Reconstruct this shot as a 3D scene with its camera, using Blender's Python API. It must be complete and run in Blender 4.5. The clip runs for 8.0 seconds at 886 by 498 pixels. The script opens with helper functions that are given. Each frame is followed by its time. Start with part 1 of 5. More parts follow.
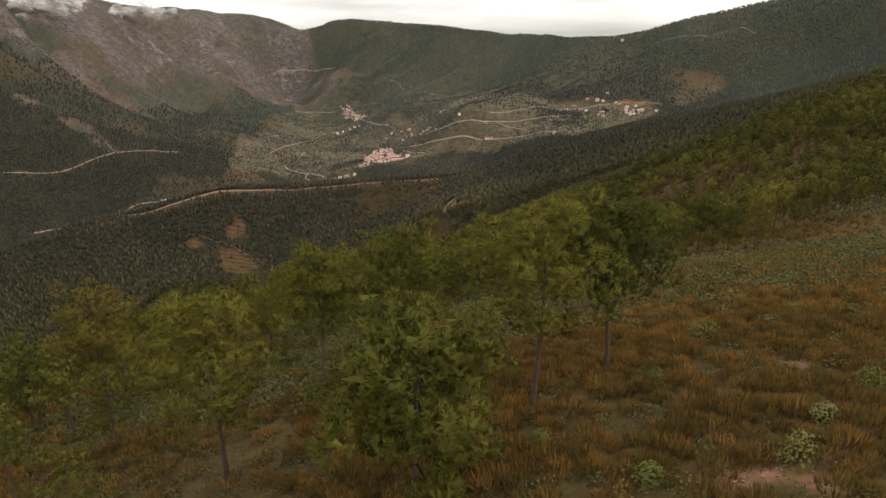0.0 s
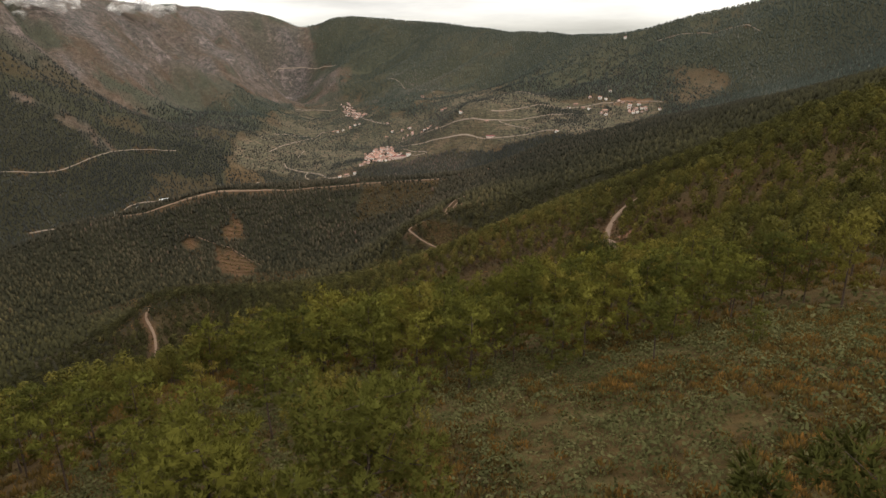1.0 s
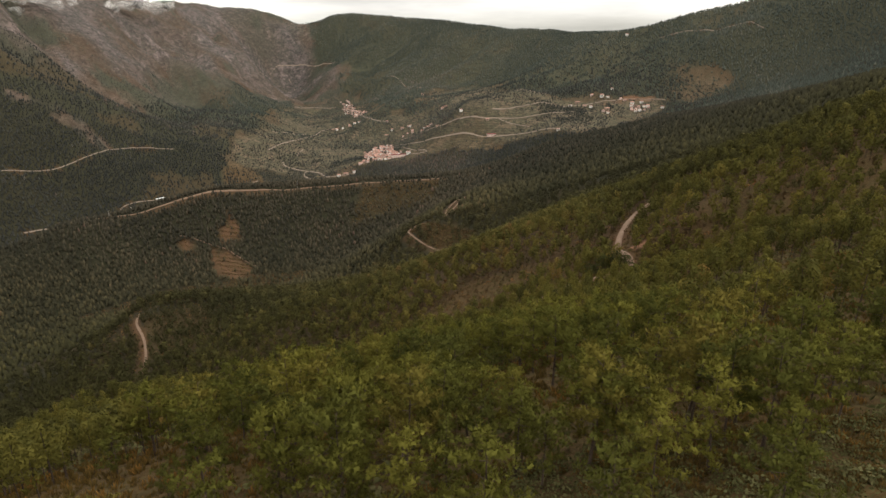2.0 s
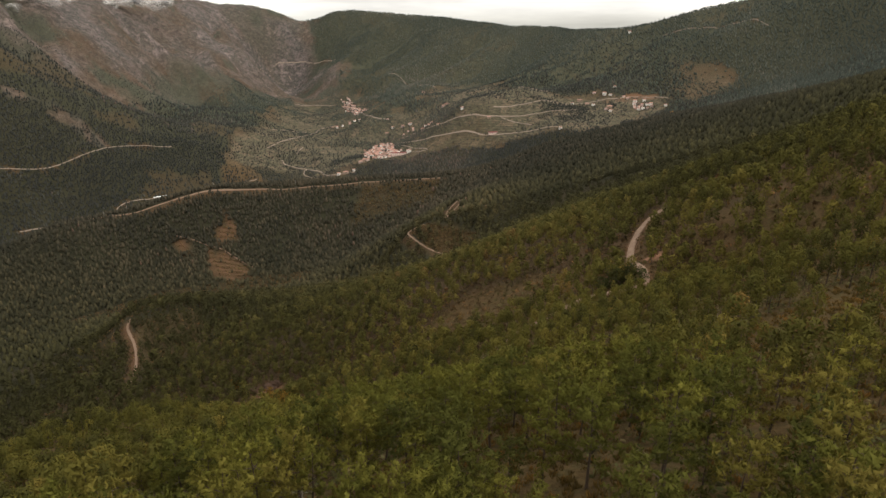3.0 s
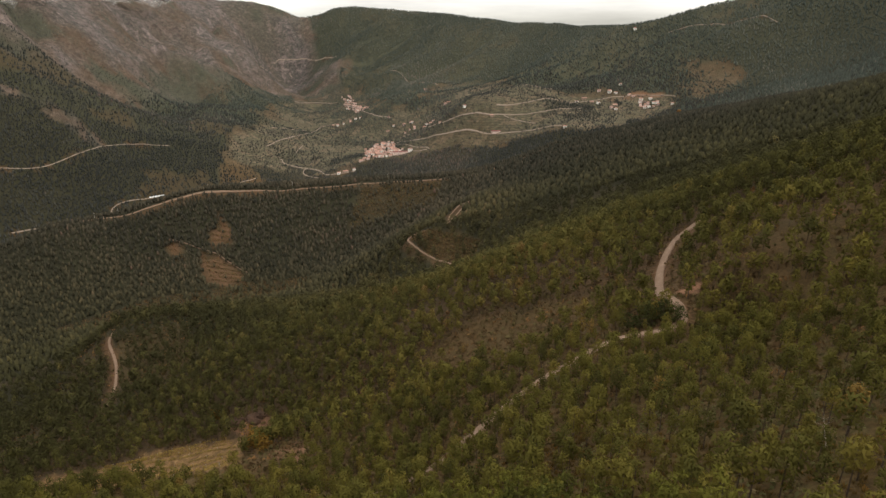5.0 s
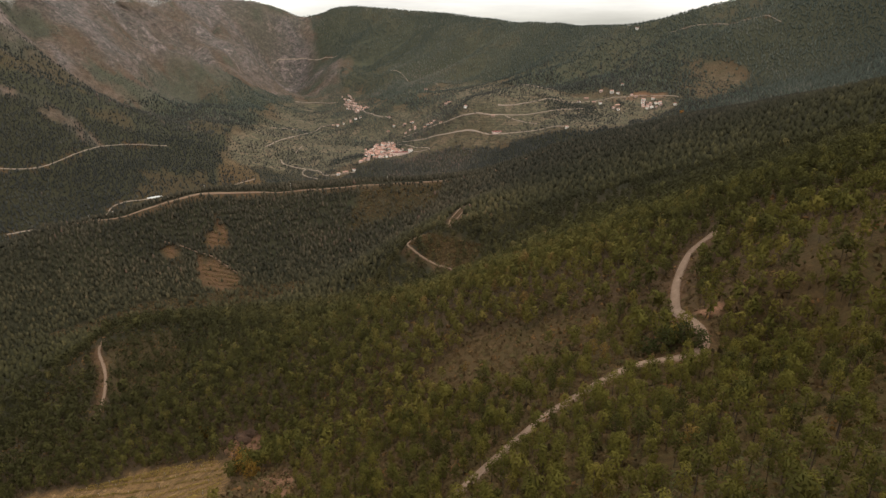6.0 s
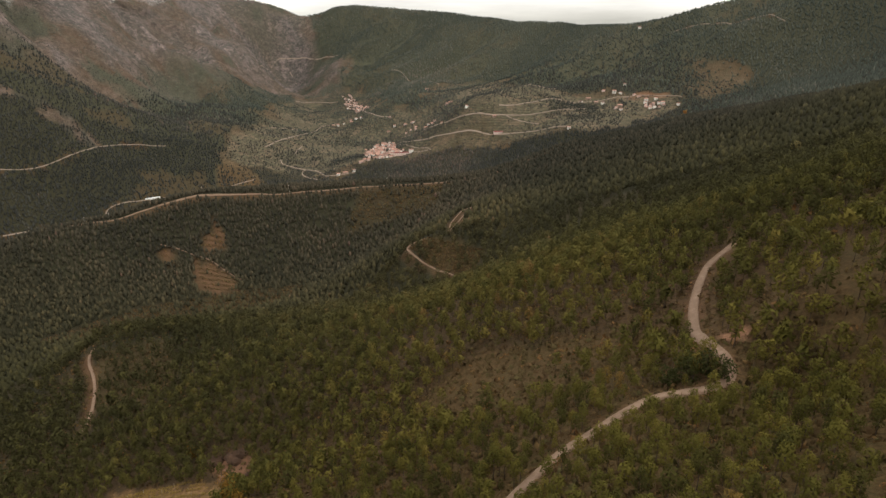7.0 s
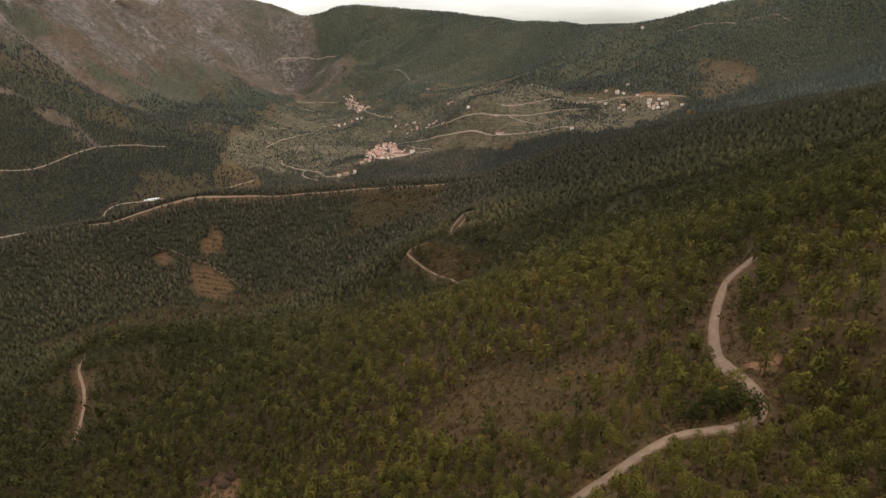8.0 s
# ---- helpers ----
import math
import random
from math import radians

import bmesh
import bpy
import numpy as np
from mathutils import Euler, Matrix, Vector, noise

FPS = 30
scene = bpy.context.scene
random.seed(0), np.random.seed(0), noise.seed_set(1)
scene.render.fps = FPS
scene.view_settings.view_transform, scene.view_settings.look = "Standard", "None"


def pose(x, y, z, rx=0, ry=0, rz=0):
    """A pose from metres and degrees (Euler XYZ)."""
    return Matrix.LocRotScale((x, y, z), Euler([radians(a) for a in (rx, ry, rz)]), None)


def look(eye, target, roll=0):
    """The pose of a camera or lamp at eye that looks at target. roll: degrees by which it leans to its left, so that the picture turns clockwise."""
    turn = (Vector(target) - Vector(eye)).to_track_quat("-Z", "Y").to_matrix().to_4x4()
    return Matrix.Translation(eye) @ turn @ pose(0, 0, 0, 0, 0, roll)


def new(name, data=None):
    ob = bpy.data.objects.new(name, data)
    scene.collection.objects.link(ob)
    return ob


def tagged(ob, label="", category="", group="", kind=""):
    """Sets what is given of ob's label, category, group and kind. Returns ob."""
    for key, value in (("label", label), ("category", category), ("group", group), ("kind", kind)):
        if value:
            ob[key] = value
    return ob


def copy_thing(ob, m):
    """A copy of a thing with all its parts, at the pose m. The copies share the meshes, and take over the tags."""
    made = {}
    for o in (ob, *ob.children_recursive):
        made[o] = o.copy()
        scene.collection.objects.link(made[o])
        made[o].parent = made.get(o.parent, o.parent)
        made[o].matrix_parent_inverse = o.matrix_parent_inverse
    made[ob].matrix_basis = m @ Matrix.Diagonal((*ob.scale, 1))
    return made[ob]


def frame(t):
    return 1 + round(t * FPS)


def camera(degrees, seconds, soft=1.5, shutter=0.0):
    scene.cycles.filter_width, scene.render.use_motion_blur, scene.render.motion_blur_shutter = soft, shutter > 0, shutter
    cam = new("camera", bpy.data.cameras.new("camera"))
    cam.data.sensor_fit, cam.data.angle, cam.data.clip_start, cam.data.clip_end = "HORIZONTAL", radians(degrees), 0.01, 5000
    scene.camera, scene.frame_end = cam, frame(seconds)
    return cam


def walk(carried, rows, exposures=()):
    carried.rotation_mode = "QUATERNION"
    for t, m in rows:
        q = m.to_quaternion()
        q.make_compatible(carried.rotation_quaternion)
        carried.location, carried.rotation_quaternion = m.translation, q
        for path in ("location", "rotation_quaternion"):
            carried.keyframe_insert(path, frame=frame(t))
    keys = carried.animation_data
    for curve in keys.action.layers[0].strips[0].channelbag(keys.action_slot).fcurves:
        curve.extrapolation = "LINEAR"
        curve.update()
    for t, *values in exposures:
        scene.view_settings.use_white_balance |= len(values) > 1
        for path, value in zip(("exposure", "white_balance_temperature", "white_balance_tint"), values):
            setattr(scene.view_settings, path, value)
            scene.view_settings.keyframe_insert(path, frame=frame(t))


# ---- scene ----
cam = camera(71.6, 8.0)
PATH = [
    (0, (-8.239, -13.99, 77.595), (-8.212, -12.104, 76.931), -0.2),
    (0.5, (-8.07, -4.097, 77.434), (-8.044, -2.212, 76.767), -0.2),
    (1, (-8.005, 5.941, 77.115), (-7.981, 7.825, 76.444), -0.2),
    (1.5, (-7.87, 15.86, 76.738), (-7.846, 17.743, 76.063), -0.2),
    (3, (-7.402, 43.443, 75.333), (-7.381, 45.322, 74.647), -0.1),
    (3.5, (-7.205, 52.668, 74.998), (-7.185, 54.546, 74.308), -0.1),
    (4, (-6.951, 61.568, 74.602), (-6.933, 63.445, 73.911), -0.1),
    (4.5, (-6.845, 70.205, 74.282), (-6.829, 72.081, 73.589), -0.1),
    (6, (-6.426, 95.179, 73.229), (-6.413, 97.054, 72.534), -0.0),
    (6.5, (-6.205, 103.326, 73.016), (-6.193, 105.201, 72.32), -0.0),
    (7, (-6.007, 111.557, 72.863), (-5.997, 113.432, 72.166), 0.0),
    (7.5, (-5.86, 119.496, 72.702), (-5.852, 121.37, 72.004), -0.0),
    (8, (-5.579, 127.233, 72.541), (-5.574, 129.108, 71.843), -0.0),
]
walk(cam, [(t, look(eye, target, roll)) for t, eye, target, roll in PATH])


# ---- world, sun, exposure ----
world = bpy.data.worlds.new("world")
scene.world = world
world.use_nodes = True
wn, wl = world.node_tree.nodes, world.node_tree.links
wn.clear()
SUN_UP, SUN_TURN = 38.0, 118.0   # height and compass turn of the veiled sun, degrees
sky = wn.new("ShaderNodeTexSky")
sky.sky_type, sky.sun_disc = "NISHITA", False
sky.sun_elevation, sky.sun_rotation = radians(SUN_UP), radians(SUN_TURN)
sky_dim = wn.new("ShaderNodeVectorMath"); sky_dim.operation = "SCALE"; sky_dim.inputs["Scale"].default_value = 0.12
wl.new(sky.outputs["Color"], sky_dim.inputs[0])
co = wn.new("ShaderNodeTexCoord")
flat = wn.new("ShaderNodeMapping"); flat.inputs["Scale"].default_value = (1.3, 1.3, 9.0)
wl.new(co.outputs["Generated"], flat.inputs["Vector"])
cn = wn.new("ShaderNodeTexNoise")
cn.inputs["Scale"].default_value, cn.inputs["Detail"].default_value, cn.inputs["Roughness"].default_value = 2.4, 9, 0.55
wl.new(flat.outputs["Vector"], cn.inputs["Vector"])
cr = wn.new("ShaderNodeValToRGB")
cr.color_ramp.elements[0].position, cr.color_ramp.elements[0].color = 0.30, (0.88, 0.855, 0.81, 1)
cr.color_ramp.elements[1].position, cr.color_ramp.elements[1].color = 0.66, (1.56, 1.51, 1.41, 1)
wl.new(cn.outputs["Fac"], cr.inputs["Fac"])
cover = wn.new("ShaderNodeValToRGB")   # the cloud sheet thins towards the horizon
cover.color_ramp.elements[0].position, cover.color_ramp.elements[0].color = 0.500, (0.45, 0.45, 0.45, 1)
cover.color_ramp.elements[1].position, cover.color_ramp.elements[1].color = 0.513, (0.96, 0.96, 0.96, 1)
sep = wn.new("ShaderNodeSeparateXYZ"); wl.new(co.outputs["Generated"], sep.inputs[0])
half = wn.new("ShaderNodeMath"); half.operation = "MULTIPLY_ADD"; half.inputs[1].default_value, half.inputs[2].default_value = 0.5, 0.5
wl.new(sep.outputs["Z"], half.inputs[0]); wl.new(half.outputs[0], cover.inputs["Fac"])
cmix = wn.new("ShaderNodeMix"); cmix.data_type = "RGBA"
wl.new(cover.outputs["Color"], cmix.inputs["Factor"])
lift = wn.new("ShaderNodeMapRange")   # an overcast sky is brighter overhead than at the horizon
lift.inputs["From Min"].default_value, lift.inputs["From Max"].default_value, lift.inputs["To Min"].default_value, lift.inputs["To Max"].default_value = 0.0, 0.55, 0.80, 1.18
wl.new(sep.outputs["Z"], lift.inputs["Value"])
veil = wn.new("ShaderNodeVectorMath"); veil.operation = "SCALE"
wl.new(cr.outputs["Color"], veil.inputs[0]); wl.new(lift.outputs["Result"], veil.inputs["Scale"])
wl.new(sky_dim.outputs[0], cmix.inputs["A"]); wl.new(veil.outputs[0], cmix.inputs["B"])
bg = wn.new("ShaderNodeBackground"); bg.inputs["Strength"].default_value = 1.0
wl.new(cmix.outputs["Result"], bg.inputs["Color"])
wo = wn.new("ShaderNodeOutputWorld"); wl.new(bg.outputs[0], wo.inputs[0])

sun = new("sun", bpy.data.lights.new("sun", "SUN"))
sun.data.energy, sun.data.angle, sun.data.color = 1.2, radians(12), (1.0, 0.90, 0.78)
a, b = radians(SUN_UP), radians(SUN_TURN)
sun.matrix_world = look((0, 0, 900), Vector((0, 0, 900)) - Vector((math.sin(b) * math.cos(a), math.cos(b) * math.cos(a), math.sin(a))))
scene.view_settings.exposure = 0.12

# ---- the lie of the land ----
# crest, stream and bench lines of the valley, as x, y, height
SPUR_START = [(-60, -120, 62), (-9, -60, 73), (-8, -14, 65), (2, 16, 60.5), (13, 30, 58), (15, 48, 53), (31, 54, 52), (41, 71, 47.5), (37, 84, 44)]
SPUR_WEST = [(-10, 58, 43.5), (-40, 20, 50), (-45, 80, 30), (-5, 140, 8), (-18, 144, 3), (15, 132, 17), (33, 147, 14), (-70, 150, -12), (-113, 204, -42)]
ROAD_BENCH = [(-20, 206, -38), (11, 207, -18), (43, 243, -18), (60, 248, -14), (82, 246, -10), (71, 251, -10), (75, 283, -17), (95, 330, -15), (62, 309, -24)]
EAST_SLOPE = [(60, 150, 22), (91, 256, 3), (119, 291, 10), (98, 402, -28), (186, 500, -36), (81, 513, -78), (150, 200, 45), (200, 350, 30)]
NEAR_SPUR = [(35, 287, -35), (8, 293, -56), (-6, 325, -64), (25, 361, -46), (-50, 342, -86), (-109, 408, -116), (-243, 456, -179), (-288, 558, -175), (-233, 706, -226)]
HOLLOW_WEST = [(-85, 334, -114), (-106, 333, -120), (-170, 300, -140), (-330, 518, -219), (-250, 330, -170), (-420, 450, -250)]
HOLLOW_MID = [(130, 560, -72), (60, 580, -112), (0, 640, -160), (-80, 720, -205), (-170, 790, -240)]
MID_SPUR = [(238, 925, -84), (120, 780, -112), (31, 796, -131), (-6, 690, -146), (-41, 707, -150), (-90, 790, -200)]
GULLY = [(2, 1007, -182), (-39, 957, -204), (-84, 923, -222), (-145, 905, -246), (-202, 882, -255), (-262, 853, -259), (-350, 830, -266), (-450, 780, -275), (-560, 720, -288), (-800, 600, -310)]
ROAD_RIDGE = [(-700, 900, -255), (-585, 955, -215), (-501, 996, -214), (-451, 1028, -199), (-385, 1053, -187), (-309, 1064, -188), (-222, 1073, -186), (-79, 1084, -178), (11, 1087, -173), (57, 1085, -167), (120, 1094, -146), (191, 1094, -119)]
RIDGE_FACE = [(-334, 978, -222), (-270, 870, -258), (-409, 938, -248), (-492, 885, -253), (-111, 985, -214)]
RIDGE_EAST = [(290, 1135, -110), (398, 1183, -94), (470, 1174, -84), (498, 1105, -61), (510, 984, -30), (489, 831, 0), (463, 647, 35)]
EAST_FACE = [(333, 696, -30), (324, 599, -20), (420, 420, 60), (650, 500, 110), (700, 900, 20)]
RIVER = [(-928, 3916, -288), (-819, 3532, -310), (-573, 2767, -330), (-484, 2326, -338), (-410, 1912, -359), (-520, 1640, -372), (-640, 1450, -380), (-780, 1250, -392), (-1000, 900, -400), (-1300, 300, -420)]
RIVER_SIDE = [(-300, 1500, -340), (0, 1400, -290), (300, 1420, -220), (600, 1350, -150)]
VILLAGE_BENCH = [(-464, 3294, -298), (-370, 2702, -297), (-222, 1925, -316), (-93, 1935, -300), (-102, 2175, -286), (121, 1873, -233), (333, 1742, -189)]
EAST_BENCH = [(106, 1924, -161), (259, 2110, -125), (428, 2028, -162), (632, 1949, -160), (637, 1809, -184), (885, 2066, -60), (1034, 2163, 70), (1161, 1992, 37), (1017, 1728, -52), (788, 2286, -23)]
WEST_SLOPE = [(-1152, 2015, -73), (-1097, 1795, -131), (-925, 1745, -255), (-777, 1863, -267), (-995, 2204, -161), (-817, 2492, -214), (-1267, 2849, -25), (-983, 3488, -104), (-953, 1417, -290), (-650, 2126, -278), (-1300, 1300, -150)]
FAR_SLOPE = [(-550, 3585, -120), (-230, 3420, -70), (-59, 2749, -177), (165, 2922, -98), (390, 2798, -45), (605, 2448, -49)]
CREST_WEST = [(-1920, 2167, 318), (-1681, 2596, 265), (-1624, 2863, 235), (-1567, 3231, 214), (-1449, 3610, 188), (-1267, 3993, 148), (-1096, 4198, 161), (-982, 4379, 75)]
CREST_NORTH = [(-805, 4262, 109), (-652, 4238, 147), (-538, 4203, 152), (-99, 4035, 125), (320, 3621, 74), (541, 3240, 59), (701, 2849, 48), (734, 2738, 46)]
CREST_EAST = [(785, 2671, 57), (921, 2574, 104), (1121, 2439, 156), (1258, 2314, 192), (1430, 2091, 234), (1539, 1754, 254)]
BEYOND = [(-900, 4950, -150), (0, 4800, -200), (900, 4300, -200), (1700, 3700, -100), (2300, 2800, 50), (-2600, 3600, -50), (-3000, 1500, 200), (2500, 800, 150)]
BEHIND = [(-300, -250, -40), (0, -300, 110), (300, -200, 150), (700, 0, 200), (-700, 100, -200), (-1500, 600, -250), (1200, 800, 180), (0, -2500, 100), (-2500, -1500, -100), (2500, -1500, 200)]
LINES = [SPUR_START, SPUR_WEST, ROAD_BENCH, EAST_SLOPE, NEAR_SPUR, HOLLOW_WEST, HOLLOW_MID, MID_SPUR, GULLY, ROAD_RIDGE, RIDGE_FACE, RIDGE_EAST,
         EAST_FACE, RIVER, RIVER_SIDE, VILLAGE_BENCH, EAST_BENCH, WEST_SLOPE, FAR_SLOPE, CREST_WEST, CREST_NORTH, CREST_EAST, BEYOND, BEHIND]
ALONG = [GULLY, ROAD_RIDGE, RIDGE_EAST, RIVER, CREST_WEST, CREST_NORTH, CREST_EAST]   # lines that run on between their points

knots = []
for line in LINES:
    knots += line
    if line in ALONG:
        for p, q in zip(line, line[1:]):
            n = int(math.dist(p[:2], q[:2]) / (60 + 0.04 * p[1]))
            knots += [tuple(p[i] + (q[i] - p[i]) * k / (n + 1) for i in range(3)) for k in range(1, n + 1)]
knots = np.array(knots)
soft2 = (6 + 0.02 * np.abs(knots[:, 1])) ** 2
gap = np.sqrt(((knots[:, None, :2] - knots[None, :, :2]) ** 2).sum(2) + soft2[None, :])
system = np.zeros((len(knots) + 3, len(knots) + 3))
system[:-3, :-3], system[:-3, -3], system[:-3, -2:] = gap, 1, knots[:, :2] / 1000
system[-3, :-3], system[-2:, :-3] = 1, knots[:, :2].T / 1000
weights = np.linalg.solve(system, np.append(knots[:, 2], [0, 0, 0]))


def lattice(x, y, seed):
    """Smooth value noise on a unit lattice, -1 to 1, for arrays."""
    xi, yi = np.floor(x), np.floor(y)
    u, v = x - xi, y - yi
    u, v = u * u * (3 - 2 * u), v * v * (3 - 2 * v)

    def at(i, j):
        h = np.sin(i * 127.1 + j * 311.7 + seed * 74.7) * 43758.5453
        return 2 * (h - np.floor(h)) - 1
    return (at(xi, yi) * (1 - u) + at(xi + 1, yi) * u) * (1 - v) + (at(xi, yi + 1) * (1 - u) + at(xi + 1, yi + 1) * u) * v


def fractal(x, y, size, seed, octaves=4):
    total, amount = 0, 1.0
    for k in range(octaves):
        total = total + amount * lattice(x / size * 2 ** k + 9.1 * k, y / size * 2 ** k - 4.7 * k, seed + k)
        amount *= 0.5
    return total / 1.9


def off_line(line, x, y):
    """Distance of places from a line in plan."""
    best = np.full(x.shape, 1e9)
    for (x0, y0), (x1, y1) in zip(line, line[1:]):
        dx, dy = x1 - x0, y1 - y0
        f = np.clip(((x - x0) * dx + (y - y0) * dy) / (dx * dx + dy * dy), 0, 1)
        best = np.minimum(best, np.hypot(x - x0 - f * dx, y - y0 - f * dy))
    return best


def height(x, y):
    """Height of the bare ground at the places x, y (arrays)."""
    x, y = np.asarray(x, float), np.asarray(y, float)
    shape = x.shape
    x, y = x.ravel(), y.ravel()
    z = np.empty_like(x)
    for i in range(0, len(x), 20000):
        s = slice(i, i + 20000)
        r = np.sqrt((x[s, None] - knots[None, :, 0]) ** 2 + (y[s, None] - knots[None, :, 1]) ** 2 + soft2[None, :])
        z[s] = r @ weights[:-3] + weights[-3] + (x[s] * weights[-2] + y[s] * weights[-1]) / 1000
    far = np.clip((np.hypot(x, y) - 150) / 2500, 0, 1)
    near = np.clip(np.hypot(x, y) / 300, 0.1, 1)
    gullies = 1 - 2 * np.abs(lattice(x / 210, y / 210, 5))          # small ribs and runnels of the slopes
    ribs = 1 - 2 * np.abs(lattice(x / 330 + 0.3 * lattice(x / 90, y / 90, 7), y / 330, 6))
    body = np.clip((230 - z) / 200, 0.15, 1) * np.clip((y - 1200) / 900, 0.1, 1)      # crests stay even
    west = np.clip((-600 - x) / 500, 0, 1)
    z += far * body * (18 * fractal(x, y, 420, 2) + 10 * gullies + west * (58 * ribs + 26 * fractal(x, y, 130, 14, 3)))
    north = np.clip((y - 2150) / 350, 0, 1) * np.clip((z + 200) / 110, 0, 1) * np.clip((x + 620) / 250, 0, 1)
    if north.any():      # ravines down the northern slope
        away = np.clip(off_line([p[:2] for p in CREST_NORTH + CREST_EAST], x, y) / 380, 0, 1)
        u, v = 0.5 * x - 0.87 * y + 60 * lattice(x / 300, y / 300, 17), 0.87 * x + 0.5 * y
        z -= north * away * (85 * (1 - np.abs(lattice(u / 330, v / 1500, 15))) ** 3 + 32 * (1 - np.abs(lattice(u / 120, v / 600, 16))) ** 2)
    moor_side = np.clip((y - 1700) / 400, 0, 1) * np.clip((-680 - x) / 250, 0, 1)
    if moor_side.any():      # ravines and ribs down the western mountain
        away = np.clip(off_line([p[:2] for p in CREST_WEST], x, y) / 320, 0, 1)
        u, v = 0.35 * x + 0.94 * y + 70 * lattice(x / 260, y / 260, 27), 0.94 * x - 0.35 * y
        z -= moor_side * away * (75 * (1 - np.abs(lattice(u / 260, v / 1300, 25))) ** 3 + 34 * (1 - np.abs(lattice(u / 95, v / 420, 26))) ** 2 - 30)
    z += near * 2.2 * fractal(x, y, 45, 8, 3) + 0.25 * fractal(x, y, 3.5, 12, 3)
    return z.reshape(shape)

# ---- plan: roads, clearings, fields ----
ROADS = {   # name: (width, line)
    "road_1": (2.5, [(108, 335), (100, 330), (94, 325), (86, 311), (79, 298), (75, 287), (71, 275), (68, 261), (69, 250), (67, 244), (61, 241.5), (54, 243), (49, 243.5), (44, 241.5), (37, 238), (31, 234), (24, 231), (14, 222), (4, 211), (-10, 200), (-40, 190)]),
    "road_2": (1.9, [(-284, 547), (-284, 536), (-265, 511), (-248, 477), (-236, 445), (-238, 438)]),
    "road_3": (1.9, [(-640, 960), (-556, 1008), (-507, 1004), (-462, 1023), (-425, 1040), (-388, 1058), (-310, 1065), (-223, 1074), (-152, 1080), (-80, 1086), (12, 1089), (58, 1087), (120, 1094), (155, 1090), (191, 1085)]),
    "road_4": (1.3, [(20, 632), (4, 657), (-12, 668), (-26, 681), (-41, 703), (-38, 716), (-20, 716)]),
    "road_5": (0.9, [(30, 860), (25, 825), (14, 780), (6, 755), (4, 731)]),
    "road_6": (0.9, [(48, 862), (38, 822), (22, 775), (13, 748), (2, 724)]),
    "road_7": (4.2, [(-371, 2898), (-339, 2775), (-283, 2593), (-218, 2481), (-186, 2431)]),
    "road_8": (3.0, [(-171, 2094), (-140, 2120), (-95, 2032), (-41, 1970), (25, 1891), (121, 1873), (191, 1858), (268, 1796), (331, 1737)]),
    "road_9": (1.9, [(-154, 2104), (-99, 1996), (-19, 1866), (-60, 1900), (-92, 1953)]),
    "road_10": (2.1, [(-136, 2182), (-105, 2166), (-43, 2081), (1, 1989), (26, 1954), (74, 1909), (138, 1907), (188, 1918), (292, 1899), (384, 1927), (430, 1964)]),
    "road_11": (2.6, [(168, 1942), (270, 1970), (412, 2050), (509, 2038), (565, 2038), (618, 2060), (712, 1957)]),
    "road_12": (5.0, [(-503, 2006), (-490, 1974), (-455, 1968), (-413, 1953), (-365, 1919), (-337, 1839), (-306, 1826), (-241, 1821)]),
    "road_13": (1.2, [(-1040, 1450), (-1001, 1488), (-974, 1522), (-957, 1546), (-942, 1627), (-928, 1704), (-920, 1753), (-861, 1808), (-780, 1851)]),
    "road_14": (4.5, [(-868, 3700), (-850, 3655), (-836, 3619)]),
    "road_16": (2.0, [(-911, 1318), (-880, 1350), (-830, 1400), (-780, 1470), (-791, 1510), (-775, 1553), (-730, 1585), (-693, 1629)]),
    "road_17": (3.6, [(-354, 1825), (-414, 1894), (-420, 1936), (-413, 1953)]),
    "road_18": (1.6, [(852, 2491), (894, 2448), (1017, 2289), (1070, 2139)]),
    "road_19": (1.3, [(-418, 960), (-390, 954), (-362, 940), (-334, 928), (-309, 906), (-271, 876)]),
    "road_20": (2.4, [(-566, 2075), (-549, 2188), (-540, 2246), (-524, 2404), (-501, 2573), (-480, 2670), (-424, 2662)]),
    "road_21": (1.6, [(242, 2250), (291, 2128), (332, 2155), (381, 2197)]),
    "road_22": (2.0, [(-600, 1735), (-583, 1752), (-535, 1826)]),
    "road_24": (3.0, [(-1040, 3700), (-1023, 3980), (-902, 4039), (-756, 3995), (-584, 3767)]),
    "road_25": (4.0, [(-918, 3986), (-903, 3974), (-881, 3955), (-811, 3797)]),
    "road_26": (2.6, [(-725, 3247), (-640, 3316), (-517, 3265)]),
    "road_27": (2.0, [(-627, 2385), (-575, 2457), (-533, 2567)]),
    "road_28": (1.3, [(350, 1010), (359, 954), (367, 901), (381, 881)]),
    "road_29": (2.2, [(-475, 2094), (-479, 2156), (-483, 2236)]),
    "road_30": (2.0, [(-8, 2862), (-46, 2947), (-95, 2912), (-172, 3208), (-262, 3314)]),
    "road_23": (1.6, [(187, 1913), (218, 1893), (243, 1873), (274, 1837)]),
}
STONY = [(1.6, 2.2, 0.55), (2.6, 2.3, 0.5), (3.6, 1.6, 0.5), (3.3, 4.0, 0.32), (5.0, 2.4, 0.45), (4.4, 5.6, 0.32), (8.5, 10.5, 0.4)]      # bare reddish soil with pebbles: x, y, reach
